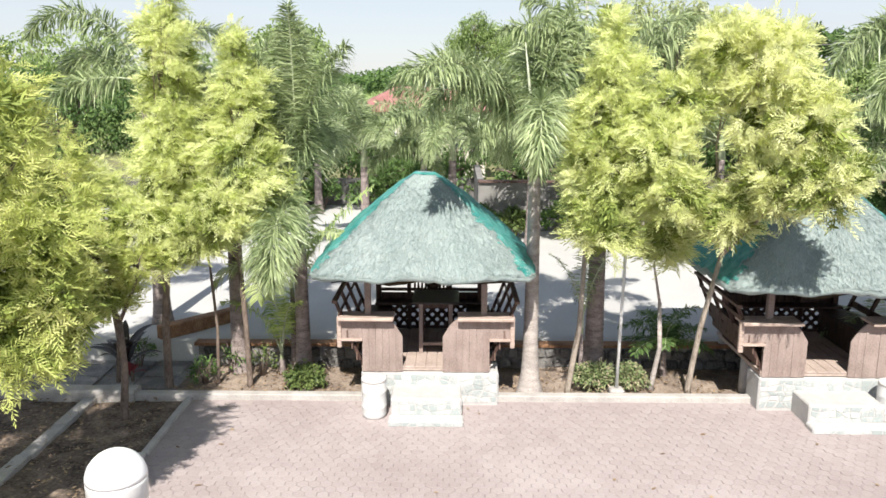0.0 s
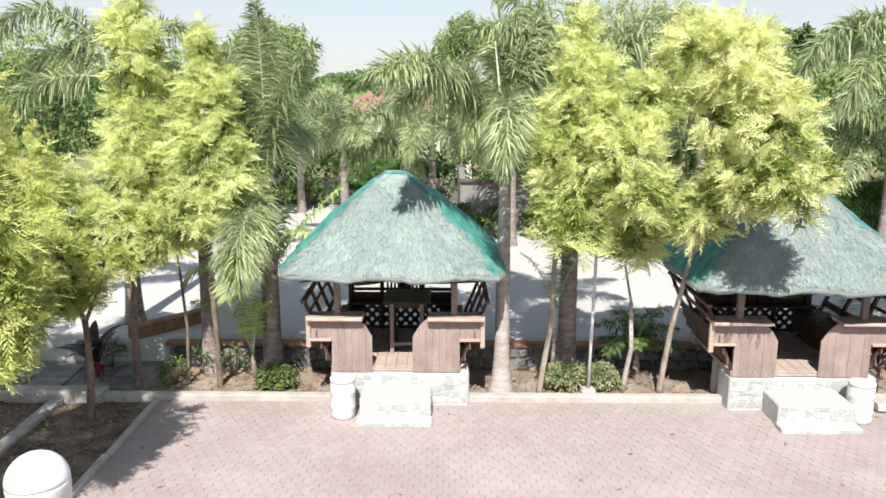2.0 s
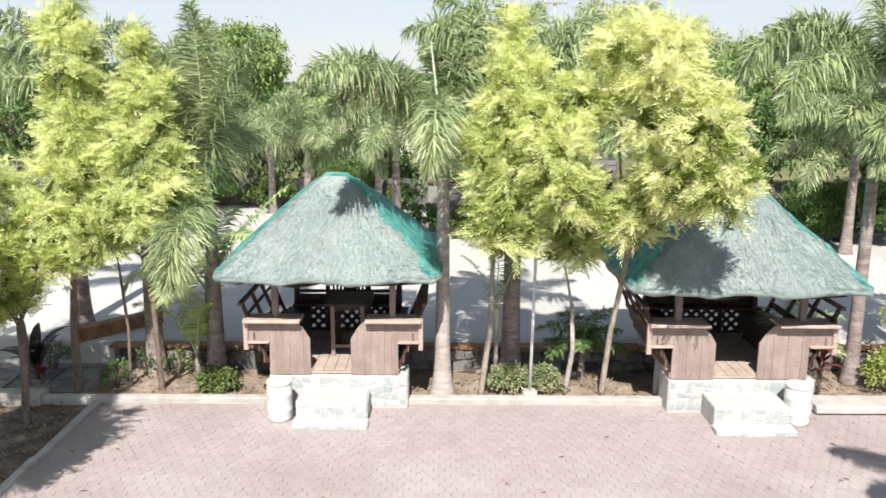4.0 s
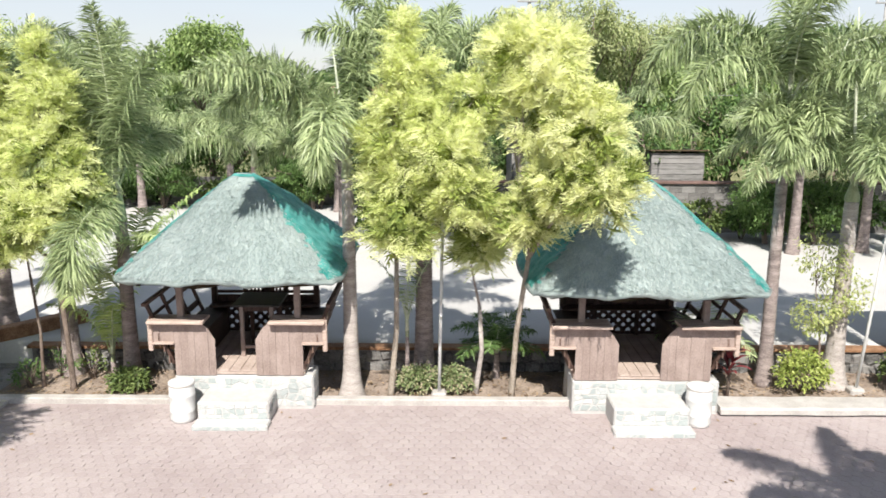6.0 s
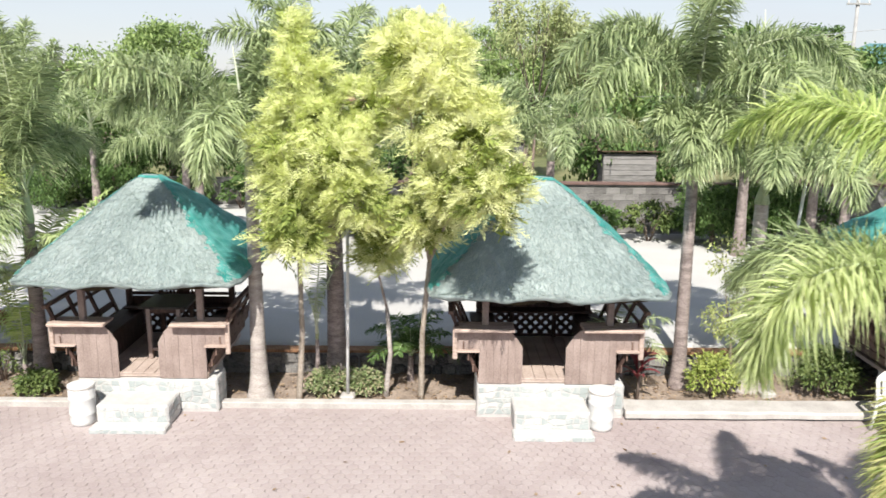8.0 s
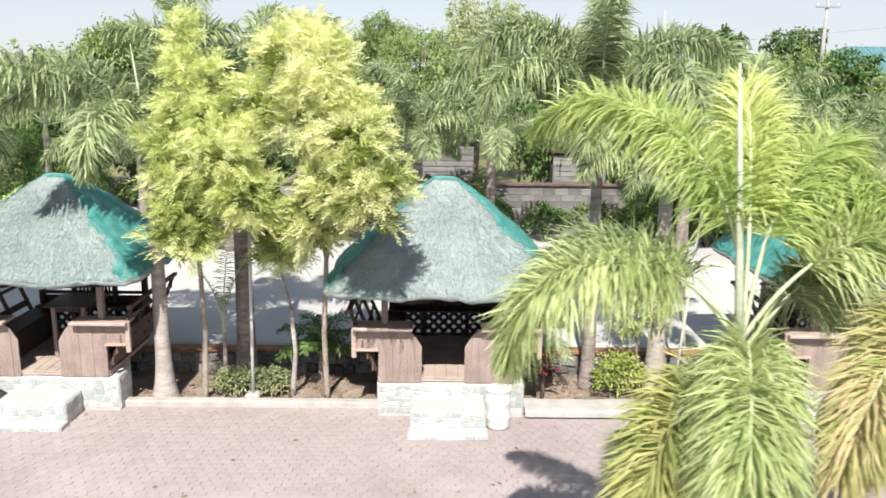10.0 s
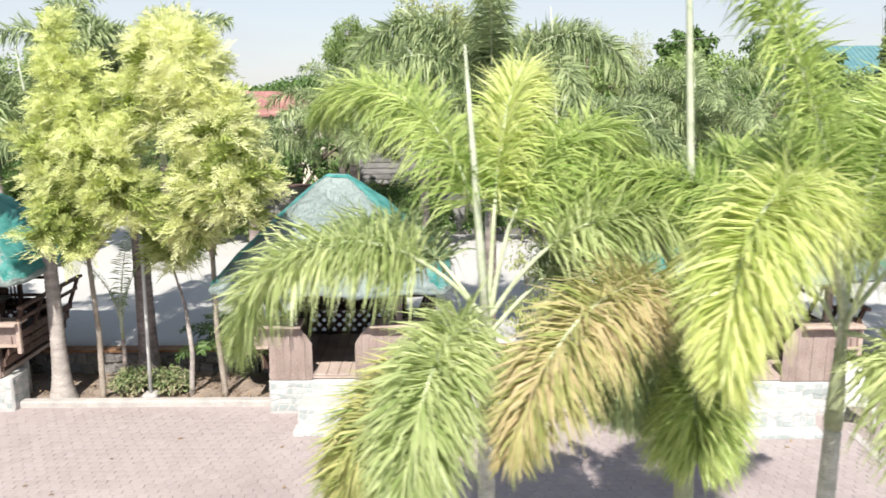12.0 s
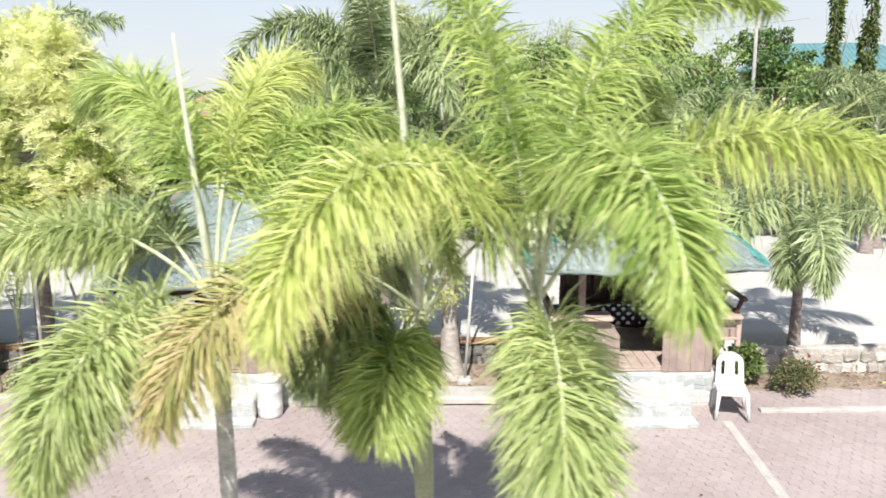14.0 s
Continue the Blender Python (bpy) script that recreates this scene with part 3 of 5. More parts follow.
sheet("planting_bed", -14, 24, 11.96, 13.5, 0.0, 200, 16, 0.04, M_SOIL, "planting bed of dry soil behind the kerb", "soil", depth=0.08, seed=5)
sheet("sand_court", -40, 60, 13.5, 29.6, 0.44, 120, 34, 0.012, M_SAND, "wide raised court of white sand", "sand court", depth=0.52, seed=8)


def run(name, x0, x1, y0, y1, z0, z1, material, label, category, bevel=0.015, wob=0.006):
    """A long low body (kerb, wall) with softened, slightly uneven edges."""
    n = max(2, int((x1 - x0) / 0.35))
    prof = [(y0, z0), (y0, z1 - bevel), (y0 + bevel, z1), (y1 - bevel, z1), (y1, z1 - bevel), (y1, z0)]
    verts, faces = [], []
    for i in range(n + 1):
        x = x0 + (x1 - x0) * i / n
        for y, z in prof:
            verts.append((x, y + wob * noise.noise(Vector((x * 2, y, 1))), z + (wob * noise.noise(Vector((x * 2, y, 7))) if z > z0 else 0)))
    k = len(prof)
    for i in range(n):
        for j in range(k - 1):
            faces.append((i * k + j, (i + 1) * k + j, (i + 1) * k + j + 1, i * k + j + 1))
    faces += [tuple(range(k)), tuple(range(n * k, n * k + k))[::-1]]
    return tagged(part(name, made(name, verts, faces, False), material), label, category, kind="structure")


run("kerb_front", -12.0, 7.2, 11.87, 12.03, -0.08, 0.10, M_KERB, "low pale concrete kerb along the planting bed", "kerb")
run("kerb_wide", 7.2, 11.7, 11.5, 12.0, 0.035, 0.14, M_KERB, "broad low white concrete ledge with a cracked foot", "kerb", 0.03, 0.02)
run("kerb_foot", 7.22, 11.68, 11.56, 12.0, -0.08, 0.05, M_KERB, "worn recessed foot of the concrete ledge", "kerb", 0.01, 0.02)
run("kerb_end", 14.15, 24.0, 11.07, 11.19, -0.08, 0.05, M_KERB, "low pale concrete kerb beside the paving", "kerb")
run("kerb_block", -6.4, -4.85, 11.82, 12.14, -0.08, 0.15, M_KERB, "broad end of the pale concrete kerb", "kerb", 0.03, 0.015)
for xk, yk, wide in ((-3.98, 11.95, 0.11), (-5.55, 11.85, 0.20)):
    bm = bmesh.new()
    for i in range(14):
        box(bm, (wide, 0.995, 0.12), (xk + 0.012 * math.sin(i * 2.1), yk - 0.5 - i, -0.01), (0, 0, 0.4 * math.sin(i)), 0.012)
    tagged(part("edge_strip", bm, M_KERB), "narrow concrete strip edging the bare soil", "edging", kind="structure")
stripe = part("white_stripe", block((0.13, 9.0, 0.012), (13.33, 6.3, 0.002), (0, 0, -2.6), 0.003), M_KERB)
tagged(stripe, "pale concrete line set across the pink paving", "line", kind="structure")

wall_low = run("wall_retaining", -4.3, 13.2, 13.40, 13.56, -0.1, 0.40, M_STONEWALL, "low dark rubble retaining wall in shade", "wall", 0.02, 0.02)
run("wall_cap", -4.35, 13.25, 13.34, 13.58, 0.40, 0.452, M_BROWNCAP, "brown painted edge on the retaining wall", "edging", 0.01, 0.006)
wall_low2 = run("wall_retaining_end", 14.3, 26.0, 12.75, 12.95, -0.1, 0.44, M_PALESTONE, "low rubble retaining wall with pale stones", "wall", 0.02, 0.03)
tagged(part("court_edge", block((1.65, 0.24, 0.30), (-4.5, 14.2, 0.53), (0, 0, 50), 0.02), M_BROWNCAP), "brown painted low wall across the white sand", "wall", kind="structure")


# ---- nipa huts ----
def boards(parent, x0, x1, low, high, y, mat, w=0.105, thick=0.022):
    """Upright boards side by side; low and high give the ends at x."""
    n = max(1, round((x1 - x0) / w))
    for i in range(n):
        a, b = x0 + (x1 - x0) * i / n + 0.0012, x0 + (x1 - x0) * (i + 1) / n - 0.0012
        c = (a + b) / 2
        dy = 0.003 * math.sin(i * 2.7 + x0)
        v = []
        for yy in (y + dy, y + dy + thick):
            v += [(a, yy, low(c)), (b, yy, low(c)), (b, yy, high(b)), (a, yy, high(a))]
        part("board", made("board", v, [(0, 1, 2, 3), (7, 6, 5, 4), (0, 4, 5, 1), (1, 5, 6, 2), (2, 6, 7, 3), (3, 7, 4, 0)], False), mat, parent)


def cladding(parent, at, across, up, w, h, cell, seed):
    """Irregular flat stones with open joints on a face; across and up are unit vectors, the face looks along across x up."""
    rng = random.Random(seed)
    nx, ny = max(2, round(w / cell)), max(1, round(h / (cell * 0.8)))
    across, up, at = Vector(across), Vector(up), Vector(at)
    out = across.cross(up)
    grid = {}
    for i in range(nx + 1):
        for j in range(ny + 1):
            jx = 0 if i in (0, nx) else rng.uniform(-0.42, 0.42)
            jy = 0 if j in (0, ny) else rng.uniform(-0.42, 0.42)
            grid[i, j] = ((i + jx) * w / nx, (j + jy) * h / ny)
    for i in range(nx):
        for j in range(ny):
            c = [grid[i, j], grid[i + 1, j], grid[i + 1, j + 1], grid[i, j + 1]]
            mx, my = sum(p[0] for p in c) / 4, sum(p[1] for p in c) / 4
            t = rng.uniform(0.004, 0.008)
            tight = rng.uniform(0.72, 0.94)
            v = []
            for depth, shrink in ((-0.004, tight), (t * 0.7, tight - 0.01), (t, tight - 0.09)):
                v += [tuple(at + across * (mx + (x - mx) * shrink) + up * (my + (z - my) * shrink) + out * depth) for x, z in c]
            f = [(8, 9, 10, 11)]
            for k in range(4):
                m = (k + 1) % 4
                f += [(k, m, 4 + m, 4 + k), (4 + k, 4 + m, 8 + m, 8 + k)]
            part("stone", made("stone", v, f, False), M_CLAD, parent)


def roof_shape(angle, s, grow=0.0):
    """A point of the rounded hipped thatch: angle round it, s from the eave (0) to the top (1)."""
    cx, cy = 1.69 * (1 - s) + 0.13 * s ** 0.8, 1.62 * (1 - s) + 0.08 * s ** 0.8
    e = 7.5 - 3.5 * s
    ca, sa = math.cos(angle), math.sin(angle)
    r = (abs(ca) ** e + abs(sa) ** e) ** (-1 / e)
    bulge = -0.015 * math.sin(math.pi * min(1, s * 1.05))
    x, y = ca * r * (cx + bulge + grow), sa * r * (cy + bulge + grow)
    z = 2.24 + 1.40 * s ** 0.97 - 0.08 * s ** 6 + grow * 0.6
    k = noise.noise(Vector((x * 2.2, y * 2.2, z * 2.2)))
    m = noise.noise(Vector((x * 7, y * 7, z * 3)))
    sag = -0.022 * (1 - s) ** 3 * (1 + math.sin(angle * 9 + x))
    return Vector((x * (1 + 0.012 * k), y * (1 + 0.012 * k), z + 0.028 * k + (0.016 + 0.03 * (1 - s) ** 6) * m + sag))


def make_hut(at, label):
    h = thing("nipa_hut", at, label, "hut", "nipa huts")
    # stone-clad landing and steps
    landing = part("landing", block((2.14, 0.50, 0.64), (0.06, 0.245, 0.22), bevel=0.02), M_GROUT, h, "white stone-clad landing")
    cladding(landing, (-0.99, -0.007, 0.04), (1, 0, 0), (0, 0, 1), 2.10, 0.46, 0.125, 4)
    cladding(landing, (1.132, 0.01, 0.04), (0, 1, 0), (0, 0, 1), 0.46, 0.46, 0.125, 5)
    step = part("step", block((1.06, 0.58, 0.42), (0.02, -0.29, 0.13), bevel=0.02), M_GROUT, h, "white stone-clad step")
    cladding(step, (-0.49, -0.582, 0.08), (1, 0, 0), (0, 0, 1), 1.02, 0.24, 0.115, 6)
    cladding(step, (0.552, -0.56, 0.08), (0, 1, 0), (0, 0, 1), 0.50, 0.24, 0.115, 7)
    low = part("step", block((1.12, 0.26, 0.14), (0.02, -0.69, 0.01), bevel=0.02), M_GROUT, h, "low pale bottom step")
    cladding(low, (-0.53, -0.822, 0.0), (1, 0, 0), (0, 0, 1), 1.10, 0.07, 0.16, 8)
    # floor and its supports
    floor_part = part("floor_deck", block((2.0, 1.98, 0.05), (0, 1.01, 0.58), bevel=0.004), M_FLOORWOOD, h, "pale worn wooden floor")
    for i in range(12):
        part("floor_board", block((0.16, 1.98, 0.022), (-0.92 + i * 0.1673, 1.0, 0.616), bevel=0.004), M_FLOORWOOD, floor_part)
    for x in (-0.92, 0.92):
        for y in (0.75, 1.85):
            part("footing", made("footing", *tube([(x, y, -0.05), (x, y, 0.3), (x, y, 0.56)], [0.11, 0.10, 0.095], 8)), M_KERB, h, "pale concrete footing")
    # front panels with a chamfered doorway
    for side in (-1, 1):
        d0 = 0.36 if side < 0 else 0.26
        fp = part("front_panel", block((1.0 - d0, 0.02, 0.05), (side * (1.0 + d0) / 2, 0.03, 0.615), bevel=0.003), M_WOOD, h, "weathered brown board panel")

        def top(x, d=d0):
            return min(1.40, 1.12 + max(0.0, (abs(x) - d) * 1.7))

        def bottom(x):
            return 0.548 if abs(x) < 1.0 else 1.09

        a, b = (-1.30, -d0) if side < 0 else (d0, 1.30)
        boards(fp, a, b, bottom, top, -0.01, M_WOOD)
        part("ledge", block((0.34, 0.07, 0.030), (side * 1.15, -0.035, 1.075), bevel=0.004), M_WOODCAP, fp, "sun-bleached ledge strip")
        part("bracket", block((0.07, 0.07, 0.50), (side * 1.335, -0.02, 1.20), bevel=0.01), M_WOODCAP, fp)
        part("cap", block((0.86, 0.40, 0.05), (side * 0.92, 0.05, 1.425), bevel=0.01), M_WOODCAP, fp, "sun-bleached plank on the front wall")
    # posts, the rear ones coloured darker for the shade at the back
    for x in (-0.90, 0.90):
        for y in (0.12, 1.92):
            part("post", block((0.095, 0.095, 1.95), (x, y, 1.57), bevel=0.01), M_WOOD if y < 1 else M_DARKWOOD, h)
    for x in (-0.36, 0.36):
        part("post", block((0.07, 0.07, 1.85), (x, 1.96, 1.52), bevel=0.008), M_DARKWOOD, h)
    for y in (0.12, 1.92):
        part("tie_beam", block((2.5, 0.07, 0.10), (0, y, 2.48), bevel=0.006), M_DARKWOOD, h)
    for x in (-0.9, 0.9):
        part("tie_beam", block((0.07, 2.4, 0.09), (x, 1.02, 2.40), bevel=0.006), M_DARKWOOD, h)
    # side benches with backs that lean outwards
    for side in (-1, 1):
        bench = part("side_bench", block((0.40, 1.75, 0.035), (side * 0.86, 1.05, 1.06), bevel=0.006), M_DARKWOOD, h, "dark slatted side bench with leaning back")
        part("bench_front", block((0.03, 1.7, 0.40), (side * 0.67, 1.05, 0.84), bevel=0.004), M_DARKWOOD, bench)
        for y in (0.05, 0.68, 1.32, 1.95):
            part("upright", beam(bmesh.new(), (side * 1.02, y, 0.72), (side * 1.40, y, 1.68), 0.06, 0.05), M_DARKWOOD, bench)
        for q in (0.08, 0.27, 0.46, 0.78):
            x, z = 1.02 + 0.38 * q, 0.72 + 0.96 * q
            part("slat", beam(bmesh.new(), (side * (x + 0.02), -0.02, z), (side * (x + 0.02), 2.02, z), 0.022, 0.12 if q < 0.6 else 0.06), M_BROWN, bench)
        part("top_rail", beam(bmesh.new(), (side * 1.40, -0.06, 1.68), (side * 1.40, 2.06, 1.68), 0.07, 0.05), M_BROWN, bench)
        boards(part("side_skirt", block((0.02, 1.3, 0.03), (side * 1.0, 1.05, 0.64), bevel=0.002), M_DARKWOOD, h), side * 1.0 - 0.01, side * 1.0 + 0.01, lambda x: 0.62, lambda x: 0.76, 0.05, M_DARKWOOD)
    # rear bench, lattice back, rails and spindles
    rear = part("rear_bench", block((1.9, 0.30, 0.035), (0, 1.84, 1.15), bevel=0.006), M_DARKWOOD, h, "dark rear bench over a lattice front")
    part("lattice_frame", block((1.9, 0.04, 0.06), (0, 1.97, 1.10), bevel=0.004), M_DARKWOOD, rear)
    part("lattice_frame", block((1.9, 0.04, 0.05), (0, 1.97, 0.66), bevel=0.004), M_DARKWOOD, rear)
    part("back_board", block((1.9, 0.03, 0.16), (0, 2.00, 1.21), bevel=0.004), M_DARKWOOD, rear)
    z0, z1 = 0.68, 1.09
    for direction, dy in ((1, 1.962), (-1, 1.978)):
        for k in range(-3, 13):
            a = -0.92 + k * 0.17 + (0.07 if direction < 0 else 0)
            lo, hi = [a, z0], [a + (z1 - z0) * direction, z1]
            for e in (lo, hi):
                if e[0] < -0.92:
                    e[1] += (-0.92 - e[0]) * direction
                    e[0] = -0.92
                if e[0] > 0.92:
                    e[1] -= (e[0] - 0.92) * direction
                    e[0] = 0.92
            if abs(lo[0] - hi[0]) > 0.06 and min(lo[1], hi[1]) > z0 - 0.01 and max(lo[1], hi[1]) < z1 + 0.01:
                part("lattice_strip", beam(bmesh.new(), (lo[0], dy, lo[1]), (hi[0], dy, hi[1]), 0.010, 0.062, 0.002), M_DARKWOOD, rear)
    for z in (1.34, 1.66):
        part("rear_rail", block((1.9, 0.05, 0.05), (0, 2.02, z), bevel=0.006), M_DARKWOOD, h)
    back = part("spindle_back", block((0.74, 0.05, 0.06), (0.06, 1.98, 1.80), bevel=0.006), M_DARKWOOD, h, "dark carved spindle panel")
    for k in range(11):
        x = -0.26 + k * 0.064
        part("spindle", made("spindle", *tube([(x, 1.98, 1.20), (x, 1.98, 1.36), (x, 1.98, 1.52), (x, 1.98, 1.79)], [0.014, 0.022, 0.014, 0.016], 6)), M_DARKWOOD, back)
    part("spindle_hub", made("spindle_hub", *lathe([(0.10, 0), (0.12, 0.02), (0.06, 0.05)], 16)), M_DARKWOOD, back).matrix_local = pose(0.06, 1.95, 1.46, 90)
    # thatch
    n, rows = 112, 26
    cx, cy = -0.04, 1.02
    verts, faces = [], []
    levels = [(-0.16, 0.03, -0.08), (-0.05, 0.0, -0.10), (0.015, 0.0, -0.08), (0.03, 0.0, -0.035)]
    for inset, _, dz in levels:
        for i in range(n):
            p = roof_shape(2 * math.pi * i / n, 0.0, inset)
            verts.append((p.x + cx, p.y + cy, p.z + dz - inset * 0.6))
    for j in range(rows + 1):
        for i in range(n):
            p = roof_shape(2 * math.pi * i / n, j / rows)
            verts.append((p.x + cx, p.y + cy, p.z))
    total = len(levels) + rows + 1
    for j in range(total - 1):
        for i in range(n):
            a, b = j * n + i, j * n + (i + 1) % n
            faces.append((a, b, b + n, a + n))
    faces.append(tuple(range((total - 1) * n, total * n)))
    roof = part("roof", made("roof", verts, faces), M_THATCH, h, "grey-green thatch under a teal shade net")
    # underside, its brown darkened for the shade inside the roof
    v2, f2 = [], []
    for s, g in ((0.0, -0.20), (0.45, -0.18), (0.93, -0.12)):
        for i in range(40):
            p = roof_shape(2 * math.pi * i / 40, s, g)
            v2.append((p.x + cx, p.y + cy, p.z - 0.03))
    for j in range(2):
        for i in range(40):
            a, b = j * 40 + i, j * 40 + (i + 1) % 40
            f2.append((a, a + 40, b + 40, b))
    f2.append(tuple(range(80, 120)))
    part("roof_lining", made("roof_lining", v2, f2), M_UNDER, roof, "dry brown underside of the thatch, darkened as shade")
    # net: drawn tight over both flanks, the hips and the crest
    v3, f3, seen = [], [], {}
    fine, tall = n * 2, rows * 2
    for j in range(tall):
        for i in range(fine):
            c = roof_shape(2 * math.pi * (i + 0.5) / fine, (j + 0.5) / tall)
            s = (j + 0.5) / tall
            ax, ay = abs(c.x) / (1.69 * (1 - s) + 0.16), abs(c.y) / (1.62 * (1 - s) + 0.10)
            lim = 1.10 - 0.12 * (c.x > 0) + 0.16 * (math.sin(i * 12.9898 + j * 78.233) * 43758.5453 % 1.0 - 0.5) + 0.14 * noise.noise(Vector((c.x * 3, c.z * 5, 2))) + 0.06 * noise.noise(Vector((c.x * 9, c.z * 13, 5)))
            if c.y < 0 and ax < ay * lim and s < 0.965 + 0.02 * noise.noise(Vector((c.x * 9, 0, 1))):
                continue
            q = []
            for jj, ii in ((j, i), (j, (i + 1) % fine), (j + 1, (i + 1) % fine), (j + 1, i)):
                if (jj, ii) not in seen:
                    seen[jj, ii] = len(v3)
                    p = roof_shape(2 * math.pi * ii / fine, jj / tall, 0.008)
                    v3.append((p.x + cx, p.y + cy, p.z + 0.004))
                q.append(seen[jj, ii])
            f3.append(tuple(q))
    part("net", made("net", v3, f3), M_NET, roof, "teal plastic shade net over the thatch")
    # loose straws in the surface
    rng = np.random.default_rng(11)
    cnt = 20000
    base, way, face = [], [], []
    for k in range(cnt):
        s = 1 - math.sqrt(rng.uniform(0.0, 1.0))
        s = 0.01 + 0.97 * s if k % 8 else rng.uniform(0.0, 0.02)
        a = rng.uniform(1.225 * math.pi, 1.775 * math.pi)
        p, q, r = roof_shape(a, s, 0.006), roof_shape(a, max(0.0, s - 0.03), 0.006), roof_shape(a + 0.02, s, 0.006)
        d = (q - p).normalized()
        nrm = (r - p).cross(d).normalized()
        if nrm.z < 0:
            nrm.negate()
        base.append((p.x + cx, p.y + cy, p.z))
        way.append(d)
        face.append(nrm)
    base, way, face = np.array(base), np.array(way), np.array(face)
    way = unit(way + face * rng.uniform(0.0, 0.10, (cnt, 1)) + rng.normal(0, 0.40, (cnt, 3)) * np.array([1, 1, 0.5]))
    v, q, t = blades(base, way, rng.uniform(0.03, 0.09, cnt), rng.uniform(0.004, 0.010, cnt), face + rng.normal(0, 0.25, (cnt, 3)), 0.05)
    tagged(part("straw", leafmesh("straw", v, q, t), M_STRAW, roof, "loose weathered straw ends"), kind="stuff")
    return h


def make_table(at, label):
    t = thing("hut_table", at, label, "table", "hut tables")
    part("tabletop", block((0.76, 0.80, 0.04), (0, 0, 0.86), bevel=0.008), M_TABLE, t, "dark shiny tabletop")
    part("apron", block((0.60, 0.70, 0.08), (0, 0, 0.80), bevel=0.004), M_DARKWOOD, t)
    for x in (-0.24, 0.24):
        for y in (-0.33, 0.33):
            # rear legs get the dark wood, their shade put into the colour
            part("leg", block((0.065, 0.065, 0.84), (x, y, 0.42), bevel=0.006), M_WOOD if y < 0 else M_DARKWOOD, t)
    part("foot_rail", block((0.42, 0.04, 0.05), (0, -0.33, 0.16), bevel=0.004), M_WOOD, t)
    return t


HUTS = ((-0.20, 11.74, 0.0), (5.99, 11.60, 0.0), (12.45, 11.42, 0.0))
hut = make_hut(HUTS[0], "wooden nipa hut with grey-green thatch, teal net and stone steps")
table = make_table((-0.06, 12.72, 0.627), "dark wooden table standing on the hut floor")
for x, y, z in HUTS[1:]:
    other = copy_thing(hut, Matrix.Translation((x, y, z)))
    other.scale = (1.05, 1.03, 1.0)
    for child in other.children:
        if child.name.startswith("roof"):
            child.scale, child.location = ((1.0, 1.0, 1.10), (0, 0, -0.33)) if x < 10 else ((1.0, 1.0, 0.90), (0, 0, 0.31))
    part("back_panel", block((1.84, 0.02, 0.42), (0, 2.045, 1.40), bevel=0.003), M_DARKWOOD, other, "dark boarded upper back")


# ---- loose things on the paving ----
def make_drum(at, label):
    d = thing("water_drum", at, label, "drum", "white plastic drums")
    r, H = 0.19, 0.62
    prof = [(r * 0.86, 0), (r * 0.95, 0.02), (r, 0.07), (r * 0.985, 0.16), (r * 1.02, 0.175), (r * 0.985, 0.19), (r * 0.985, 0.40), (r * 1.02, 0.415), (r * 0.985, 0.43), (r, 0.53), (r * 0.96, 0.575), (r * 0.90, 0.585)]
    part("body", made("body", *lathe(prof, 28)), M_PLASTIC, d)
    part("lid", made("lid", *lathe([(r * 0.90, 0.583), (r * 1.0, 0.586), (r * 1.0, 0.615), (r * 0.95, H), (r * 0.5, H + 0.006), (0.01, H + 0.008)], 28)), M_PLASTIC, d, "flat white screw lid")
    part("lid_band", made("lid_band", *lathe([(r * 1.0, 0.572), (r * 1.015, 0.576), (r * 1.015, 0.588), (r * 1.0, 0.592)], 28)), M_KERB, d)
    return d


drum = make_drum((-0.97, 11.31, 0.0), "white plastic drum with lid beside the stone steps")
copy_thing(drum, Matrix.Translation((6.76, 11.24, 0.0)))
copy_thing(drum, Matrix.Translation((11.80, 11.10, 0.0)))


def make_chair(at, label):
    c = thing("plastic_chair", at, label, "chair", "white plastic chairs")
    # backrest with two oval openings
    bm = bmesh.new()
    nu, nv = 22, 24
    grid = []
    for j in range(nv + 1):
        v = j / nv
        half = 0.205 * (1 - 0.10 * v) * (1 - max(0.0, (v - 0.72) / 0.28) ** 2.6 * 0.62)
        rowv = []
        for i in range(nu + 1):
            u = -1 + 2 * i / nu
            rowv.append(bm.verts.new((u * half, 0.20 + 0.10 * v + 0.035 * (1 - u * u), 0.42 + 0.46 * v - 0.02 * u * u * v)))
        grid.append(rowv)
    for j in range(nv):
        for i in range(nu):
            u, v = -1 + 2 * (i + 0.5) / nu, (j + 0.5) / nv
            if ((abs(u) - 0.50) / 0.17) ** 2 + ((v - 0.50) / 0.24) ** 2 < 1:
                continue
            bm.faces.new((grid[j][i], grid[j][i + 1], grid[j + 1][i + 1], grid[j + 1][i]))
    bmesh.ops.delete(bm, geom=[v for v in bm.verts if not v.link_faces], context="VERTS")
    bmesh.ops.solidify(bm, geom=bm.faces[:], thickness=0.014)
    part("backrest", bm, M_PLASTIC, c)
    bm = bmesh.new()
    box(bm, (0.43, 0.43, 0.028), (0, 0.0, 0.425), bevel=0.012)
    box(bm, (0.43, 0.025, 0.06), (0, -0.21, 0.405), bevel=0.010)
    box(bm, (0.025, 0.40, 0.05), (-0.205, 0, 0.405), bevel=0.010)
    box(bm, (0.025, 0.40, 0.05), (0.205, 0, 0.405), bevel=0.010)
    part("seat", bm, M_PLASTIC, c)
    for x in (-1, 1):
        for y in (-1, 1):
            part("leg", made("leg", *tube([(x * 0.195, y * 0.19, 0.42), (x * 0.215, y * 0.215, 0.2), (x * 0.235, y * 0.24, 0.0)], [0.034, 0.026, 0.022], 8)), M_PLASTIC, c)
    return c


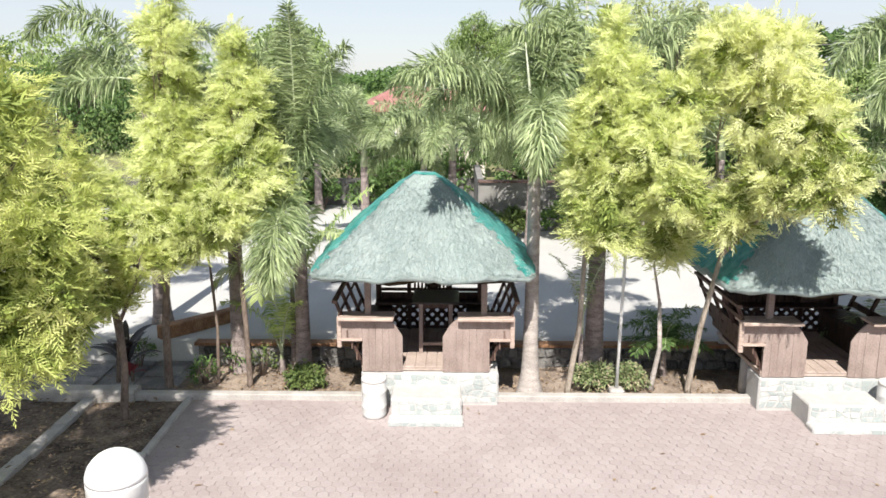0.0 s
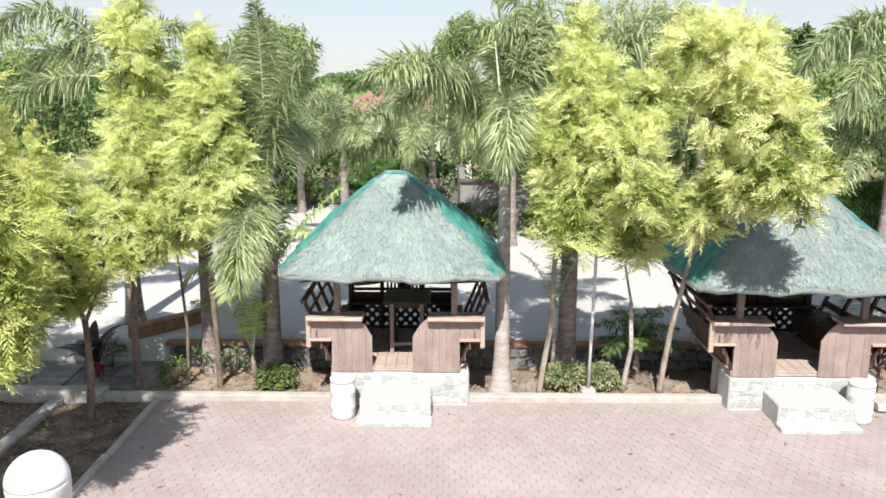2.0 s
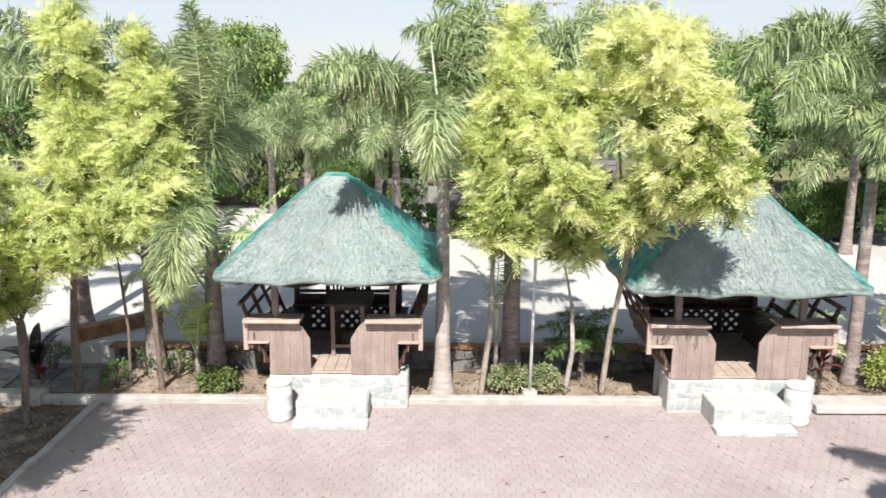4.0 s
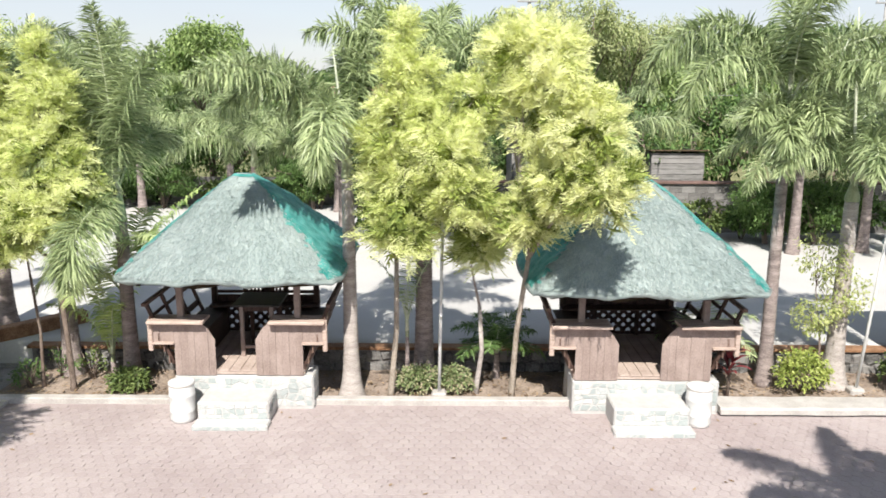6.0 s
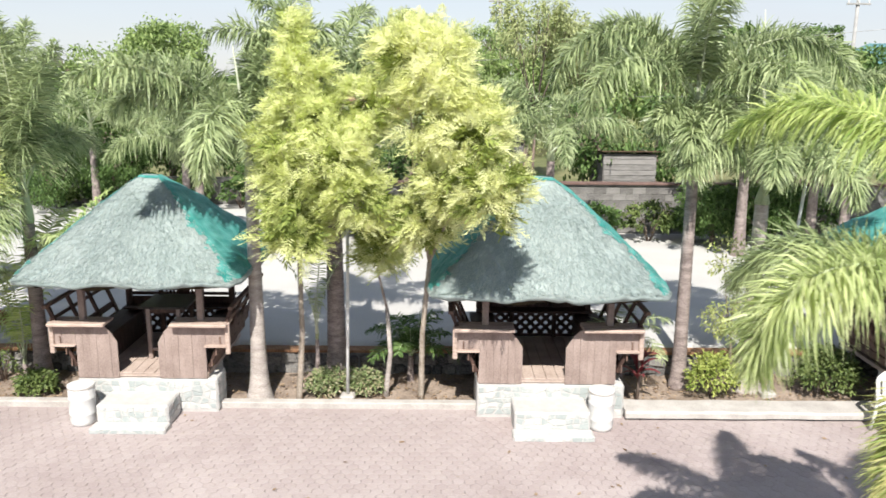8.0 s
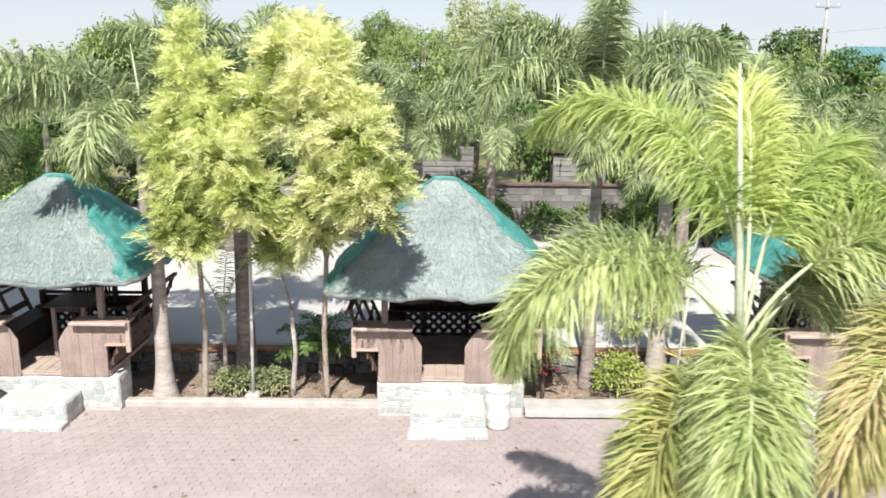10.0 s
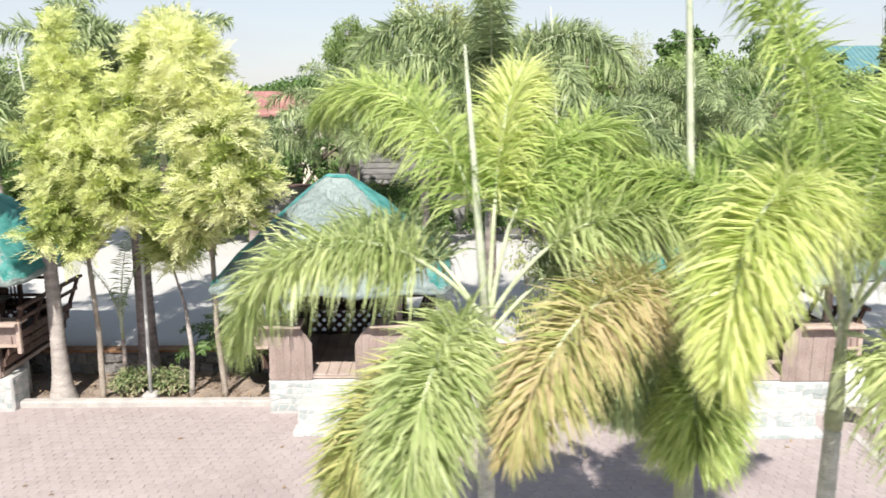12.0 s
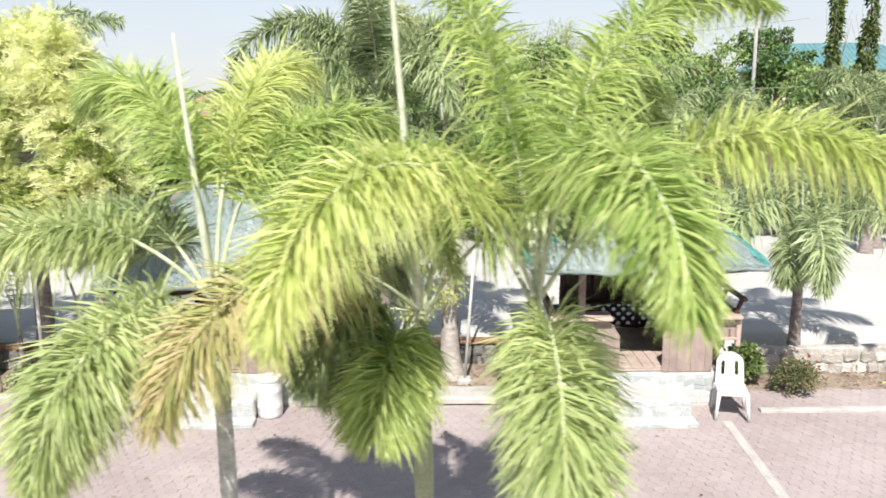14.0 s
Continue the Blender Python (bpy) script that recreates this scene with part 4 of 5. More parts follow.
chair = make_chair(pose(13.66, 11.02, 0, 0, 0, -12), "white moulded plastic chair beside the hut steps")
tagged(copy_thing(chair, pose(11.06, 11.02, 0, 0, 0, 10)), "white moulded plastic chair on the pink paving")

# globe lamp on a post
lamp = thing("garden_lamp", (-1.68, 4.12, 0), "white globe garden lamp on a white post", "lamp")
part("post", made("post", *lathe([(0.11, -0.05), (0.11, 0.05), (0.055, 0.09), (0.05, 2.5), (0.08, 2.54), (0.09, 2.62)], 20)), M_WHITEMETAL, lamp)
part("collar", made("collar", *lathe([(0.09, 2.62), (0.163, 2.66), (0.167, 2.78), (0.168, 2.80)], 28)), M_PLASTIC, lamp)
part("globe", made("globe", *lathe([(0.168 * math.cos(a), 2.80 + 0.165 * math.sin(a)) for a in [math.pi / 2 * k / 10 for k in range(10)]] + [(0.004, 2.966)], 32)), M_GLOBE, lamp, "smooth white dome globe")


def pipe(at, height, label, lean=0.0, r=0.028):
    p = thing("metal_pole", at, label, "pole", "white metal poles")
    part("shaft", made("shaft", *tube([(0, 0, 0), (lean * 0.5, 0, height * 0.5), (lean, 0, height)], [r, r * 0.95, r * 0.9], 10)), M_WHITEMETAL, p)
    part("base_block", block((0.24, 0.22, 0.16), (0, 0, 0.03), bevel=0.03), M_KERB, p, "small white concrete base")
    return p


pipe((2.88, 11.93 + 0.28, 0.0), 3.1, "thin white metal pole in a concrete base", 0.05)
pipe((9.74, 12.45, 0.0), 3.6, "thin white metal pole in a concrete base", 0.28, 0.026)

# flagstones of the shaded path
path = sheet("garden_path", -9.0, -4.35, 12.15, 13.9, 0.03, 20, 10, 0.006, M_SLAB, "shaded path of grey flagstones", "path", depth=0.1, seed=2)
rp = random.Random(5)
for i in range(7):
    for j in range(3):
        part("flagstone", block((0.60, 0.52, 0.03), (-8.6 + i * 0.64 + rp.uniform(-0.02, 0.02), 12.45 + j * 0.56, 0.045), (0, 0, rp.uniform(-2, 2)), 0.008), M_SLAB, path)


# ---- golden trees ----
feather_tree((-3.15, 12.45, 0), spire(-3.02, 12.2, 3.0, 5.75, 0.62) + [(-3.25, 11.9, 3.0, 0.45, 0.5, 0.4), (-3.7, 11.9, 2.8, 0.45, 0.5, 0.4)], 11000, "slender tree with golden feathery foliage and a pointed top", 21, 0.05)
feather_tree((-4.45, 12.3, 0), spire(-4.15, 12.4, 3.2, 6.5, 0.50, 7) + [(-4.35, 12.0, 2.9, 0.7, 0.6, 0.45), (-4.1, 11.9, 2.45, 0.4, 0.4, 0.3)], 12000, "tall slender tree with golden feathery foliage", 22, 0.07)
feather_tree((-4.72, 11.15, 0), [(-5.0, 11.0, 2.6, 0.5, 0.5, 0.4), (-5.5, 11.2, 3.5, 0.6, 0.6, 0.8), (-4.95, 11.3, 1.95, 0.42, 0.45, 0.3), (-4.45, 11.4, 2.35, 0.36, 0.4, 0.28)], 6200, "thin golden-leaved tree in the bare soil", 23, 0.06, M_GOLDGREEN)
feather_tree((-5.0, 7.9, 0), [(-3.8, 7.8, 2.8, 0.42, 0.45, 0.42), (-4.15, 7.7, 2.3, 0.5, 0.5, 0.35), (-4.6, 8.0, 4.4, 0.70, 0.8, 0.8), (-4.2, 7.8, 3.6, 0.72, 0.7, 0.6), (-4.05, 7.8, 2.95, 0.5, 0.5, 0.35), (-4.7, 7.8, 2.4, 0.5, 0.5, 0.4), (-5.4, 8.0, 4.2, 0.9, 0.9, 1.0), (-5.0, 8.0, 5.1, 0.6, 0.6, 0.6)], 13500, "broad tree with golden feathery foliage near the soil strip", 24, 0.13, M_GOLDGREEN)
# the next three trees stand left of the view, added for their shade
feather_tree((-5.9, 6.2, 0), [(-5.3, 6.6, 3.5, 0.9, 0.9, 0.7), (-5.9, 5.8, 3.7, 1.1, 1.0, 0.8), (-6.4, 7.0, 3.0, 0.9, 0.9, 0.7), (-4.6, 6.0, 4.9, 0.75, 0.8, 0.6), (-5.2, 5.6, 5.2, 0.9, 0.9, 0.7)], 7500, "broad yellow-green tree out of view, added to shade the soil", 30, 0.09, M_GOLDGREEN)
feather_tree((-7.4, 8.6, 0), [(-7.2, 8.6, 3.9, 1.1, 1.0, 1.1), (-6.7, 8.9, 2.9, 0.9, 0.8, 0.6), (-7.9, 8.4, 3.0, 1.0, 0.9, 0.9)], 10500, "broad golden tree out of view, added to shade the soil", 29, 0.09)
feather_tree((-6.9, 10.7, 0), [(-6.9, 10.4, 3.4, 1.2, 1.1, 0.9), (-7.8, 11.0, 3.0, 1.0, 1.0, 0.8), (-6.1, 10.3, 3.1, 0.8, 0.8, 0.6)], 10500, "broad golden-leaved tree at the view's edge, added to shade the path", 33, 0.09)
feather_tree((-5.35, 12.45, 0), [(-5.4, 12.3, 3.2, 0.5, 0.5, 0.5), (-5.2, 12.1, 2.5, 0.35, 0.35, 0.3)], 2200, "thin leaning tree with golden feathery foliage", 34, 0.035)
feather_tree((-3.72, 12.6, 0), [(-3.8, 12.4, 3.4, 0.4, 0.4, 0.5)], 1500, "thin dark-stemmed tree with golden feathery foliage", 35, 0.03)
feather_tree((2.10, 12.25, 0), spire(2.42, 11.3, 3.4, 5.95, 0.66) + [(2.95, 10.9, 4.1, 0.55, 0.55, 0.5), (3.2, 10.9, 3.5, 0.5, 0.5, 0.42), (2.3, 11.0, 2.95, 0.5, 0.5, 0.35), (3.35, 11.1, 4.7, 0.4, 0.45, 0.45)], 13500, "slender twin-stemmed tree with golden feathery foliage", 25, 0.05, None, M_PALEBARK)
feather_tree((4.06, 12.3, 0), [(3.95, 11.0, 5.45, 0.5, 0.55, 0.5), (4.3, 10.6, 5.25, 0.5, 0.6, 0.55), (4.25, 10.7, 4.6, 0.55, 0.6, 0.45), (4.75, 10.3, 4.45, 0.5, 0.55, 0.48), (5.0, 10.2, 3.75, 0.48, 0.5, 0.42), (4.5, 10.6, 3.75, 0.48, 0.5, 0.42), (4.1, 11.1, 3.2, 0.42, 0.45, 0.4)], 15000, "broad-headed tree with pale golden feathery foliage", 26, 0.05, M_GOLD2, M_PALEBARK)
feather_tree((3.49, 12.4, 0), [(3.50, 12.0, 2.7, 0.4, 0.4, 0.4)], 1500, "thin pale sapling with golden feathery leaves", 27, 0.045, None, M_PALETRUNK)
broad_tree((9.15, 12.6, 0), [(9.05, 12.6, 2.3, 0.42, 0.36, 0.42), (9.4, 12.5, 1.7, 0.40, 0.34, 0.40), (8.95, 12.5, 1.35, 0.34, 0.30, 0.34)], 2100, "thin sapling with sparse pale lime foliage", 28, 0.022, M_PALELIME, 0.062, "sapling", tuft=9)

# ---- palms of the planting bed ----
palm((-2.32, 12.86, 0), 2.75, 0.13, [(262, 87, 24, 2.9), (90, 86, 25, 2.8), (200, 84, 35, 2.6), (330, 83, 45, 2.5), (150, 74, 75, 2.2), (264, 0, 84, 2.3), (75, 58, 105, 2.1), (235, 62, 120, 1.7)], "tall foxtail palm with dark bushy fronds", group="foxtail palms", spear=1.3, leaf_len=0.64, n=720, leaf_w=0.020)
palm((-3.5, 13.2, 0), 3.0, 0.15, [(100, 80, 60, 2.6), (35, 84, 50, 2.7), (150, 84, 60, 2.6), (60, 70, 90, 2.4), (180, 76, 80, 2.5)], "foxtail palm with a thick grey trunk", group="foxtail palms")
palm((1.47, 12.22, 0), 3.55, 0.125, [(268, 48, 160, 2.7), (30, 84, 50, 2.8), (60, 80, 70, 2.7), (176, 64, 122, 2.9), (150, 66, 118, 2.7), (350, 55, 110, 2.0), (228, 50, 80, 3.0), (207, 58, 116, 2.4), (95, 75, 80, 2.6), (10, 80, 75, 2.4)], "foxtail palm with arching fronds over the hut roof", group="foxtail palms", bark=M_PALETRUNK, spear=1.45, spear_lean=-0.13, swell=1.9)
palm((2.62, 12.95, 0), 3.9, 0.16, [(20, 75, 85, 2.5), (70, 80, 80, 2.6), (120, 78, 90, 2.6), (330, 70, 100, 2.3), (200, 72, 100, 2.6), (165, 84, 80, 2.6)], "foxtail palm with a thick ringed trunk", group="foxtail palms")
palm((8.40, 12.9, 0), 4.2, 0.115, [(185, 62, 165, 3.3), (205, 50, 150, 2.8), (170, 75, 115, 2.5), (265, 82, 110, 2.6), (80, 86, 60, 2.7), (10, 72, 125, 2.5), (335, 60, 165, 3.1), (300, 50, 155, 2.6), (250, -8, 72, 1.15), (285, 0, 60, 1.0), (215, 5, 60, 1.0), (40, 60, 120, 2.4), (140, 60, 120, 2.4)], "tall foxtail palm with drooping bushy fronds", group="foxtail palms")
palm((9.51, 12.8, 0), 3.15, 0.15, [(340, 60, 145, 2.5), (20, 72, 115, 2.5), (90, 82, 80, 2.5), (150, 65, 120, 2.3), (205, 60, 140, 2.2), (255, 62, 140, 2.3), (295, 48, 140, 2.2), (60, 60, 115, 2.3)], "foxtail palm with a swollen pale foot", group="foxtail palms", spear=2.7, spear_lean=-0.08, shaft=0.3, bark=M_PALETRUNK, swell=1.9)
palm((-5.35, 14.6, 0.4), 4.3, 0.15, [(185, 70, 140, 2.8), (160, 40, 110, 2.3), (40, 66, 120, 2.4), (200, 10, 90, 2.2)], "foxtail palm with arching dark fronds", group="foxtail palms", shaft=0.3, spear=0.5)
palm((-2.2, 21.6, 0.4), 2.3, 0.14, whorl(9, 72, 95, 2.5, 5, 110), "shorter foxtail palm on the sand behind the hut", group="foxtail palms")
palm((0.2, 21.4, 0.4), 2.5, 0.14, whorl(9, 70, 100, 2.6, 6, 160), "foxtail palm on the sand behind the hut", group="foxtail palms")
palm((5.3, 21.3, 0.4), 2.5, 0.15, whorl(9, 78, 90, 2.5, 7, 40), "tall foxtail palm behind the golden trees", group="foxtail palms")
palm((12.4, 21.2, 0.4), 2.7, 0.14, whorl(9, 75, 100, 2.5, 8, 10), "foxtail palm on the sand behind the huts", group="foxtail palms")
palm((14.4, 21.4, 0.4), 3.2, 0.14, whorl(9, 75, 95, 2.6, 9, 80), "foxtail palm on the sand behind the huts", group="foxtail palms")
palm((15.45, 13.0, 0.2), 1.6, 0.10, [(215, 50, 160, 2.7), (255, 40, 150, 2.6), (300, 50, 160, 2.6), (185, 55, 155, 2.6), (345, 55, 155, 2.5), (60, 75, 100, 2.2), (20, 65, 115, 2.1), (120, 70, 110, 2.2), (240, 25, 115, 1.7)], "foxtail palm with hanging bushy fronds", group="foxtail palms")
palm((21.2, 21.0, 0.4), 3.0, 0.13, whorl(9, 75, 100, 2.4, 12, 30), "foxtail palm at the edge of the sand", group="foxtail palms")
for k, (px, py, ph) in enumerate(((-7.6, 27.5, 2.6), (-4.5, 27.6, 2.4), (-0.8, 27.8, 2.2), (2.4, 22.0, 2.3), (5.0, 21.5, 3.0), (7.2, 20.8, 2.6), (12.6, 21.6, 2.0), (15.0, 20.8, 2.6), (17.2, 22.0, 2.2), (20.6, 20.4, 2.8), (23.5, 21.5, 2.4))):
    palm((px, py, 0.4), ph, 0.14, whorl(9, 76, 98, 2.6, 20 + k % 4, 33 * k), "foxtail palm before the boundary wall", n=230, leaf_w=0.034, group="foxtail palms")
palm((-2.75, 13.1, 0), 0.25, 0.05, [(255, 82, 50, 1.9), (120, 84, 50, 2.0), (60, 80, 60, 1.9), (310, 76, 75, 1.6), (190, 75, 80, 1.5)], "young palm with upright green fronds", M_NEARPALM, 0.38, 90, 0.0, 0.15, spear=0.4, leaf_w=0.028)
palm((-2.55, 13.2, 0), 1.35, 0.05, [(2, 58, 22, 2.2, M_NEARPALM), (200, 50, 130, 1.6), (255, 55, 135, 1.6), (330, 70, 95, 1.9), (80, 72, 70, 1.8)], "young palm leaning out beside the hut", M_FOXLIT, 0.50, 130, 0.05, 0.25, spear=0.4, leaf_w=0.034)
palm((3.86, 13.1, 0), 0.45, 0.05, whorl(15, 84, 85, 0.95, 14, 5), "low bushy palm against the retaining wall", M_BROAD, 0.30, 70, 0.1, 0.1, spear=0.2, leaf_w=0.026, name="bushy_palm")
palm((2.35, 12.6, 0), 0.9, 0.04, [(80, 84, 35, 1.6), (20, 80, 40, 1.5), (200, 82, 50, 1.4)], "slim young palm with upright stems", M_FOX, 0.28, 70, 0.0, 0.3, spear=0.5, leaf_w=0.02)
palm((7.45, 13.1, 0), 0.7, 0.05, whorl(9, 70, 100, 1.0, 15, 60), "low green palm beside the hut", M_FOX, 0.30, 60, 0.0, 0.15, spear=0.2, leaf_w=0.022, name="bushy_palm")

# ---- young palms on the paving, close to the camera ----
NEAR = dict(mat=M_NEARPALM, leaf_len=0.47, n=1200, leaf_w=0.0155, bare=0.30, bark=M_GREYTRUNK, group="young palms on the paving", swell=1.25)
# M_FOX fronds are coloured as shaded ones, M_FOXLIT and M_LITPALM as sunlit
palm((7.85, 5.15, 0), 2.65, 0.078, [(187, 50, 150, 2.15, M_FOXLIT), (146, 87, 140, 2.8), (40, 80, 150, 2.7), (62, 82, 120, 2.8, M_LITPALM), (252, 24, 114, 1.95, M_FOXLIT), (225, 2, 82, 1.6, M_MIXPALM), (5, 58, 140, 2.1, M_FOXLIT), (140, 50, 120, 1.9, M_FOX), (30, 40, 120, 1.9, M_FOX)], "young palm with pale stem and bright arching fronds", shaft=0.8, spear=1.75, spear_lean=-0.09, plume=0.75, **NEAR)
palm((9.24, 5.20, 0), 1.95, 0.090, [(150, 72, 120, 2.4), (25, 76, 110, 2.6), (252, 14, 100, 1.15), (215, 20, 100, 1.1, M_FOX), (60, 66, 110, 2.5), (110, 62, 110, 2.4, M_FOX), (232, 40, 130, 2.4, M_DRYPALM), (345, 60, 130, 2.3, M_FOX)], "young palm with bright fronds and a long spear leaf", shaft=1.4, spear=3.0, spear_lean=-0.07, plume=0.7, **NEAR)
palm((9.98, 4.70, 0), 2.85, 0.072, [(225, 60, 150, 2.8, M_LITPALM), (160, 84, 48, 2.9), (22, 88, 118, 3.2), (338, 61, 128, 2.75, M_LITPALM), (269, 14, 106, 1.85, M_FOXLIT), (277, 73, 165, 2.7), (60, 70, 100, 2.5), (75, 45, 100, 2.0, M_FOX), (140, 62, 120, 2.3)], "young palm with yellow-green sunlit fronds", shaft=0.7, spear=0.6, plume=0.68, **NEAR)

# ---- shrubs ----
shrub((-2.22, 12.42, 0), (0.30, 0.25, 0.22), 1500, "small bright green rounded shrub", 31, M_SHRUB, 0.07)
shrub((2.55, 12.45, 0), (0.34, 0.28, 0.27), 2200, "mottled croton bush with pinkish green leaves", 32, M_CROTON, 0.062)
shrub((3.12, 12.5, 0), (0.28, 0.26, 0.25), 1800, "mottled croton bush with pinkish green leaves", 33, M_CROTON, 0.062)
shrub((8.85, 12.5, 0), (0.46, 0.32, 0.46), 1500, "lime green shrub on the concrete ledge", 34, M_LIME, 0.07)
shrub((10.75, 12.6, 0), (0.50, 0.40, 0.52), 3200, "dense rounded green shrub", 35, M_SHRUB, 0.07)
shrub((15.0, 11.85, 0), (0.33, 0.32, 0.34), 2600, "dark green shrub dotted with red flowers", 36, M_DARKCROTON, 0.05, flowers=14)
shrub((17.0, 11.9, 0), (0.32, 0.3, 0.22), 1200, "low lime green shrub", 37, M_LIME, 0.07)
shrub((14.35, 12.3, 0), (0.28, 0.26, 0.42), 1500, "leafy green shrub beside the hut", 38, M_SHRUB, 0.09)
shrub((-3.95, 12.6, 0), (0.22, 0.22, 0.28), 260, "small dark shrub in the shade", 39, M_BROAD, 0.07)
shrub((-5.3, 13.2, 0), (0.28, 0.25, 0.40), 380, "sparse dark leafy undergrowth beside the path", 41, M_BROAD, 0.06)
shrub((-3.6, 13.05, 0), (0.24, 0.20, 0.36), 160, "sparse dark leafy undergrowth below the palms", 42, M_BROAD, 0.06)
shrub((-3.05, 12.95, 0), (0.22, 0.22, 0.35), 200, "loose thin shrub with small leaves", 40, M_SHRUB, 0.06)


def rosette(at, count, length, width, rise, mat, label, seed, stem=0.3, name="leafy_plant"):
    """A plant of broad strap leaves round a stem."""
    t = thing(name, at, label, "plant")
    rng = np.random.default_rng(seed)
    part("stem", made("stem", *tube([(0, 0, -0.03), (0.02, 0, stem * 0.5), (0, 0, stem)], [0.03, 0.026, 0.022], 7)), M_BARK, t)
    for k in range(count):
        s = np.linspace(0, 1, 8)
        ang = np.radians(rise + rng.uniform(-18, 18) - 75 * s ** 1.5)
        ln = length * rng.uniform(0.75, 1.1)
        x = np.concatenate([[0], np.cumsum(np.cos(ang[:-1])) * ln / 7])
        z = np.concatenate([[0], np.cumsum(np.sin(ang[:-1])) * ln / 7])
        w = width * np.sin(np.pi * (0.12 + 0.86 * s)) + 0.004
        v = []
        for i in range(8):
            v += [(x[i], -w[i], z[i] + 0.25 * w[i]), (x[i], 0, z[i]), (x[i], w[i], z[i] + 0.25 * w[i])]
        f = []
        for i in range(7):
            f += [(i * 3, i * 3 + 1, i * 3 + 4, i * 3 + 3), (i * 3 + 1, i * 3 + 2, i * 3 + 5, i * 3 + 4)]
        o = part("leaf", made("leaf", v, f), mat, t)
        o.matrix_local = pose(0, 0, stem * rng.uniform(0.4, 1.0), 0, 0, k * 137.5)
    return t


rosette((-5.35, 12.75, 0), 13, 0.78, 0.085, 58, M_DARKLEAF, "plant with broad near-black leaves", 51, 0.45)
rosette((7.55, 12.25, 0), 16, 0.42, 0.045, 50, M_REDLEAF, "dark red strap-leaved plant beside the hut", 52, 0.75)
rosette((-5.15, 12.5, 0), 7, 0.30, 0.04, 60, M_REDLEAF, "small red-leaved plant in the shade", 53, 0.25)

# fallen leaves on the bed and the soil strip
rng = np.random.default_rng(77)
n = 4200
xy = np.concatenate([np.stack([rng.uniform(-6, 18, 3000), rng.uniform(12.12, 13.3, 3000)], 1), np.stack([rng.uniform(-7, -4.2, 1200), rng.uniform(7, 11.8, 1200)], 1)])
v, q, t = blades(np.concatenate([xy, np.full((n, 1), 0.035) + rng.uniform(-0.03, 0.02, (n, 1))], 1), unit(np.concatenate([rng.normal(0, 1, (n, 2)), rng.normal(0.1, 0.12, (n, 1))], 1)), rng.uniform(0.04, 0.10, n), rng.uniform(0.015, 0.035, n), unit(rng.normal(0, 0.25, (n, 3)) + np.array([0, 0, 1.0])), 0.05)
tagged(part("leaf_litter", leafmesh("leaf_litter", v, q, t), M_LITTER), "dry fallen leaves scattered over the soil", "leaf litter", kind="stuff")

n = 40
xy = np.stack([rng.uniform(-4, 14, n), rng.uniform(8.3, 11.6, n)], 1)
v, q, t = blades(np.concatenate([xy, np.full((n, 1), 0.012)], 1), unit(np.concatenate([rng.normal(0, 1, (n, 2)), rng.uniform(0.0, 0.1, (n, 1))], 1)), rng.uniform(0.05, 0.10, n), rng.uniform(0.03, 0.05, n), unit(rng.normal(0, 0.15, (n, 3)) + np.array([0, 0, 1.0])), 0.0)
tagged(part("paving_litter", leafmesh("paving_litter", v, q, t), M_LITTER), "few dry leaves lying on the paving", "leaf litter", kind="stuff")

# rubble stones of the retaining walls
rs = random.Random(9)
kinds = []
pale = []
for k in range(5):
    bm = block((0.20, 0.08, 0.17), (0, 0, 0), bevel=0.035)
    for vv in bm.verts:
        vv.co += Vector((rs.uniform(-0.02, 0.02), rs.uniform(-0.01, 0.01), rs.uniform(-0.02, 0.02)))
    me = bpy.data.meshes.new("stone")
    bm.to_mesh(me)
    bm.free()
    me.materials.append(M_STONEWALL)
    kinds.append(me)
    me = me.copy()
    me.materials.clear()
    me.materials.append(M_PALESTONE)
    pale.append(me)
for w, x0, x1, y in ((wall_low, -4.2, 13.1, 13.40), (wall_low2, 14.4, 20.0, 12.75)):
    x = x0
    while x < x1:
        for z in (0.08, 0.27):
            o = part("stone", rs.choice(kinds if w == wall_low else pale), None, w)
            o.matrix_local = pose(x + rs.uniform(-0.05, 0.05) + (0.1 if z > 0.2 else 0), y, z + rs.uniform(-0.02, 0.02), rs.uniform(-6, 6), rs.uniform(-14, 14), rs.uniform(-8, 8)) @ Matrix.Diagonal((rs.uniform(0.8, 1.5), 1.0, rs.uniform(0.8, 1.3), 1.0))
        x += rs.uniform(0.20, 0.26)

# ---- beyond the court ----
back_wall = run("wall_back", 1.0, 45, 24.2, 24.4, 0.3, 1.95, M_BLOCK, "grey hollow-block boundary wall", "wall", 0.01, 0.004)
bm = block((0.39, 0.03, 0.19), (0, 0, 0), bevel=0.008)
me_block = bpy.data.meshes.new("block")
bm.to_mesh(me_block)
bm.free()
me_block.materials.append(M_BLOCK)
for j in range(7):
    for i in range(40):
        o = part("block", me_block, None, back_wall)
        o.matrix_local = Matrix.Translation((3.2 + i * 0.4 + (0.2 if j % 2 else 0), 24.2, 0.56 + j * 0.2))
run("wall_coping", 1.0, 45, 24.12, 24.48, 1.95, 2.01, M_COPING, "faded red-brown coping on the boundary wall", "coping", 0.01, 0.006)
run("wall_rear", -30, 1.0, 29.3, 29.5, 0.3, 1.45, M_BLOCK, "low grey block wall at the far end of the sand", "wall", 0.01, 0.004)
run("wall_return", 1.0, 1.2, 24.4, 29.5, 0.3, 1.95, M_BLOCK, "grey block wall joining the two boundary walls", "wall", 0.01, 0.004)

hr = random.Random(41)
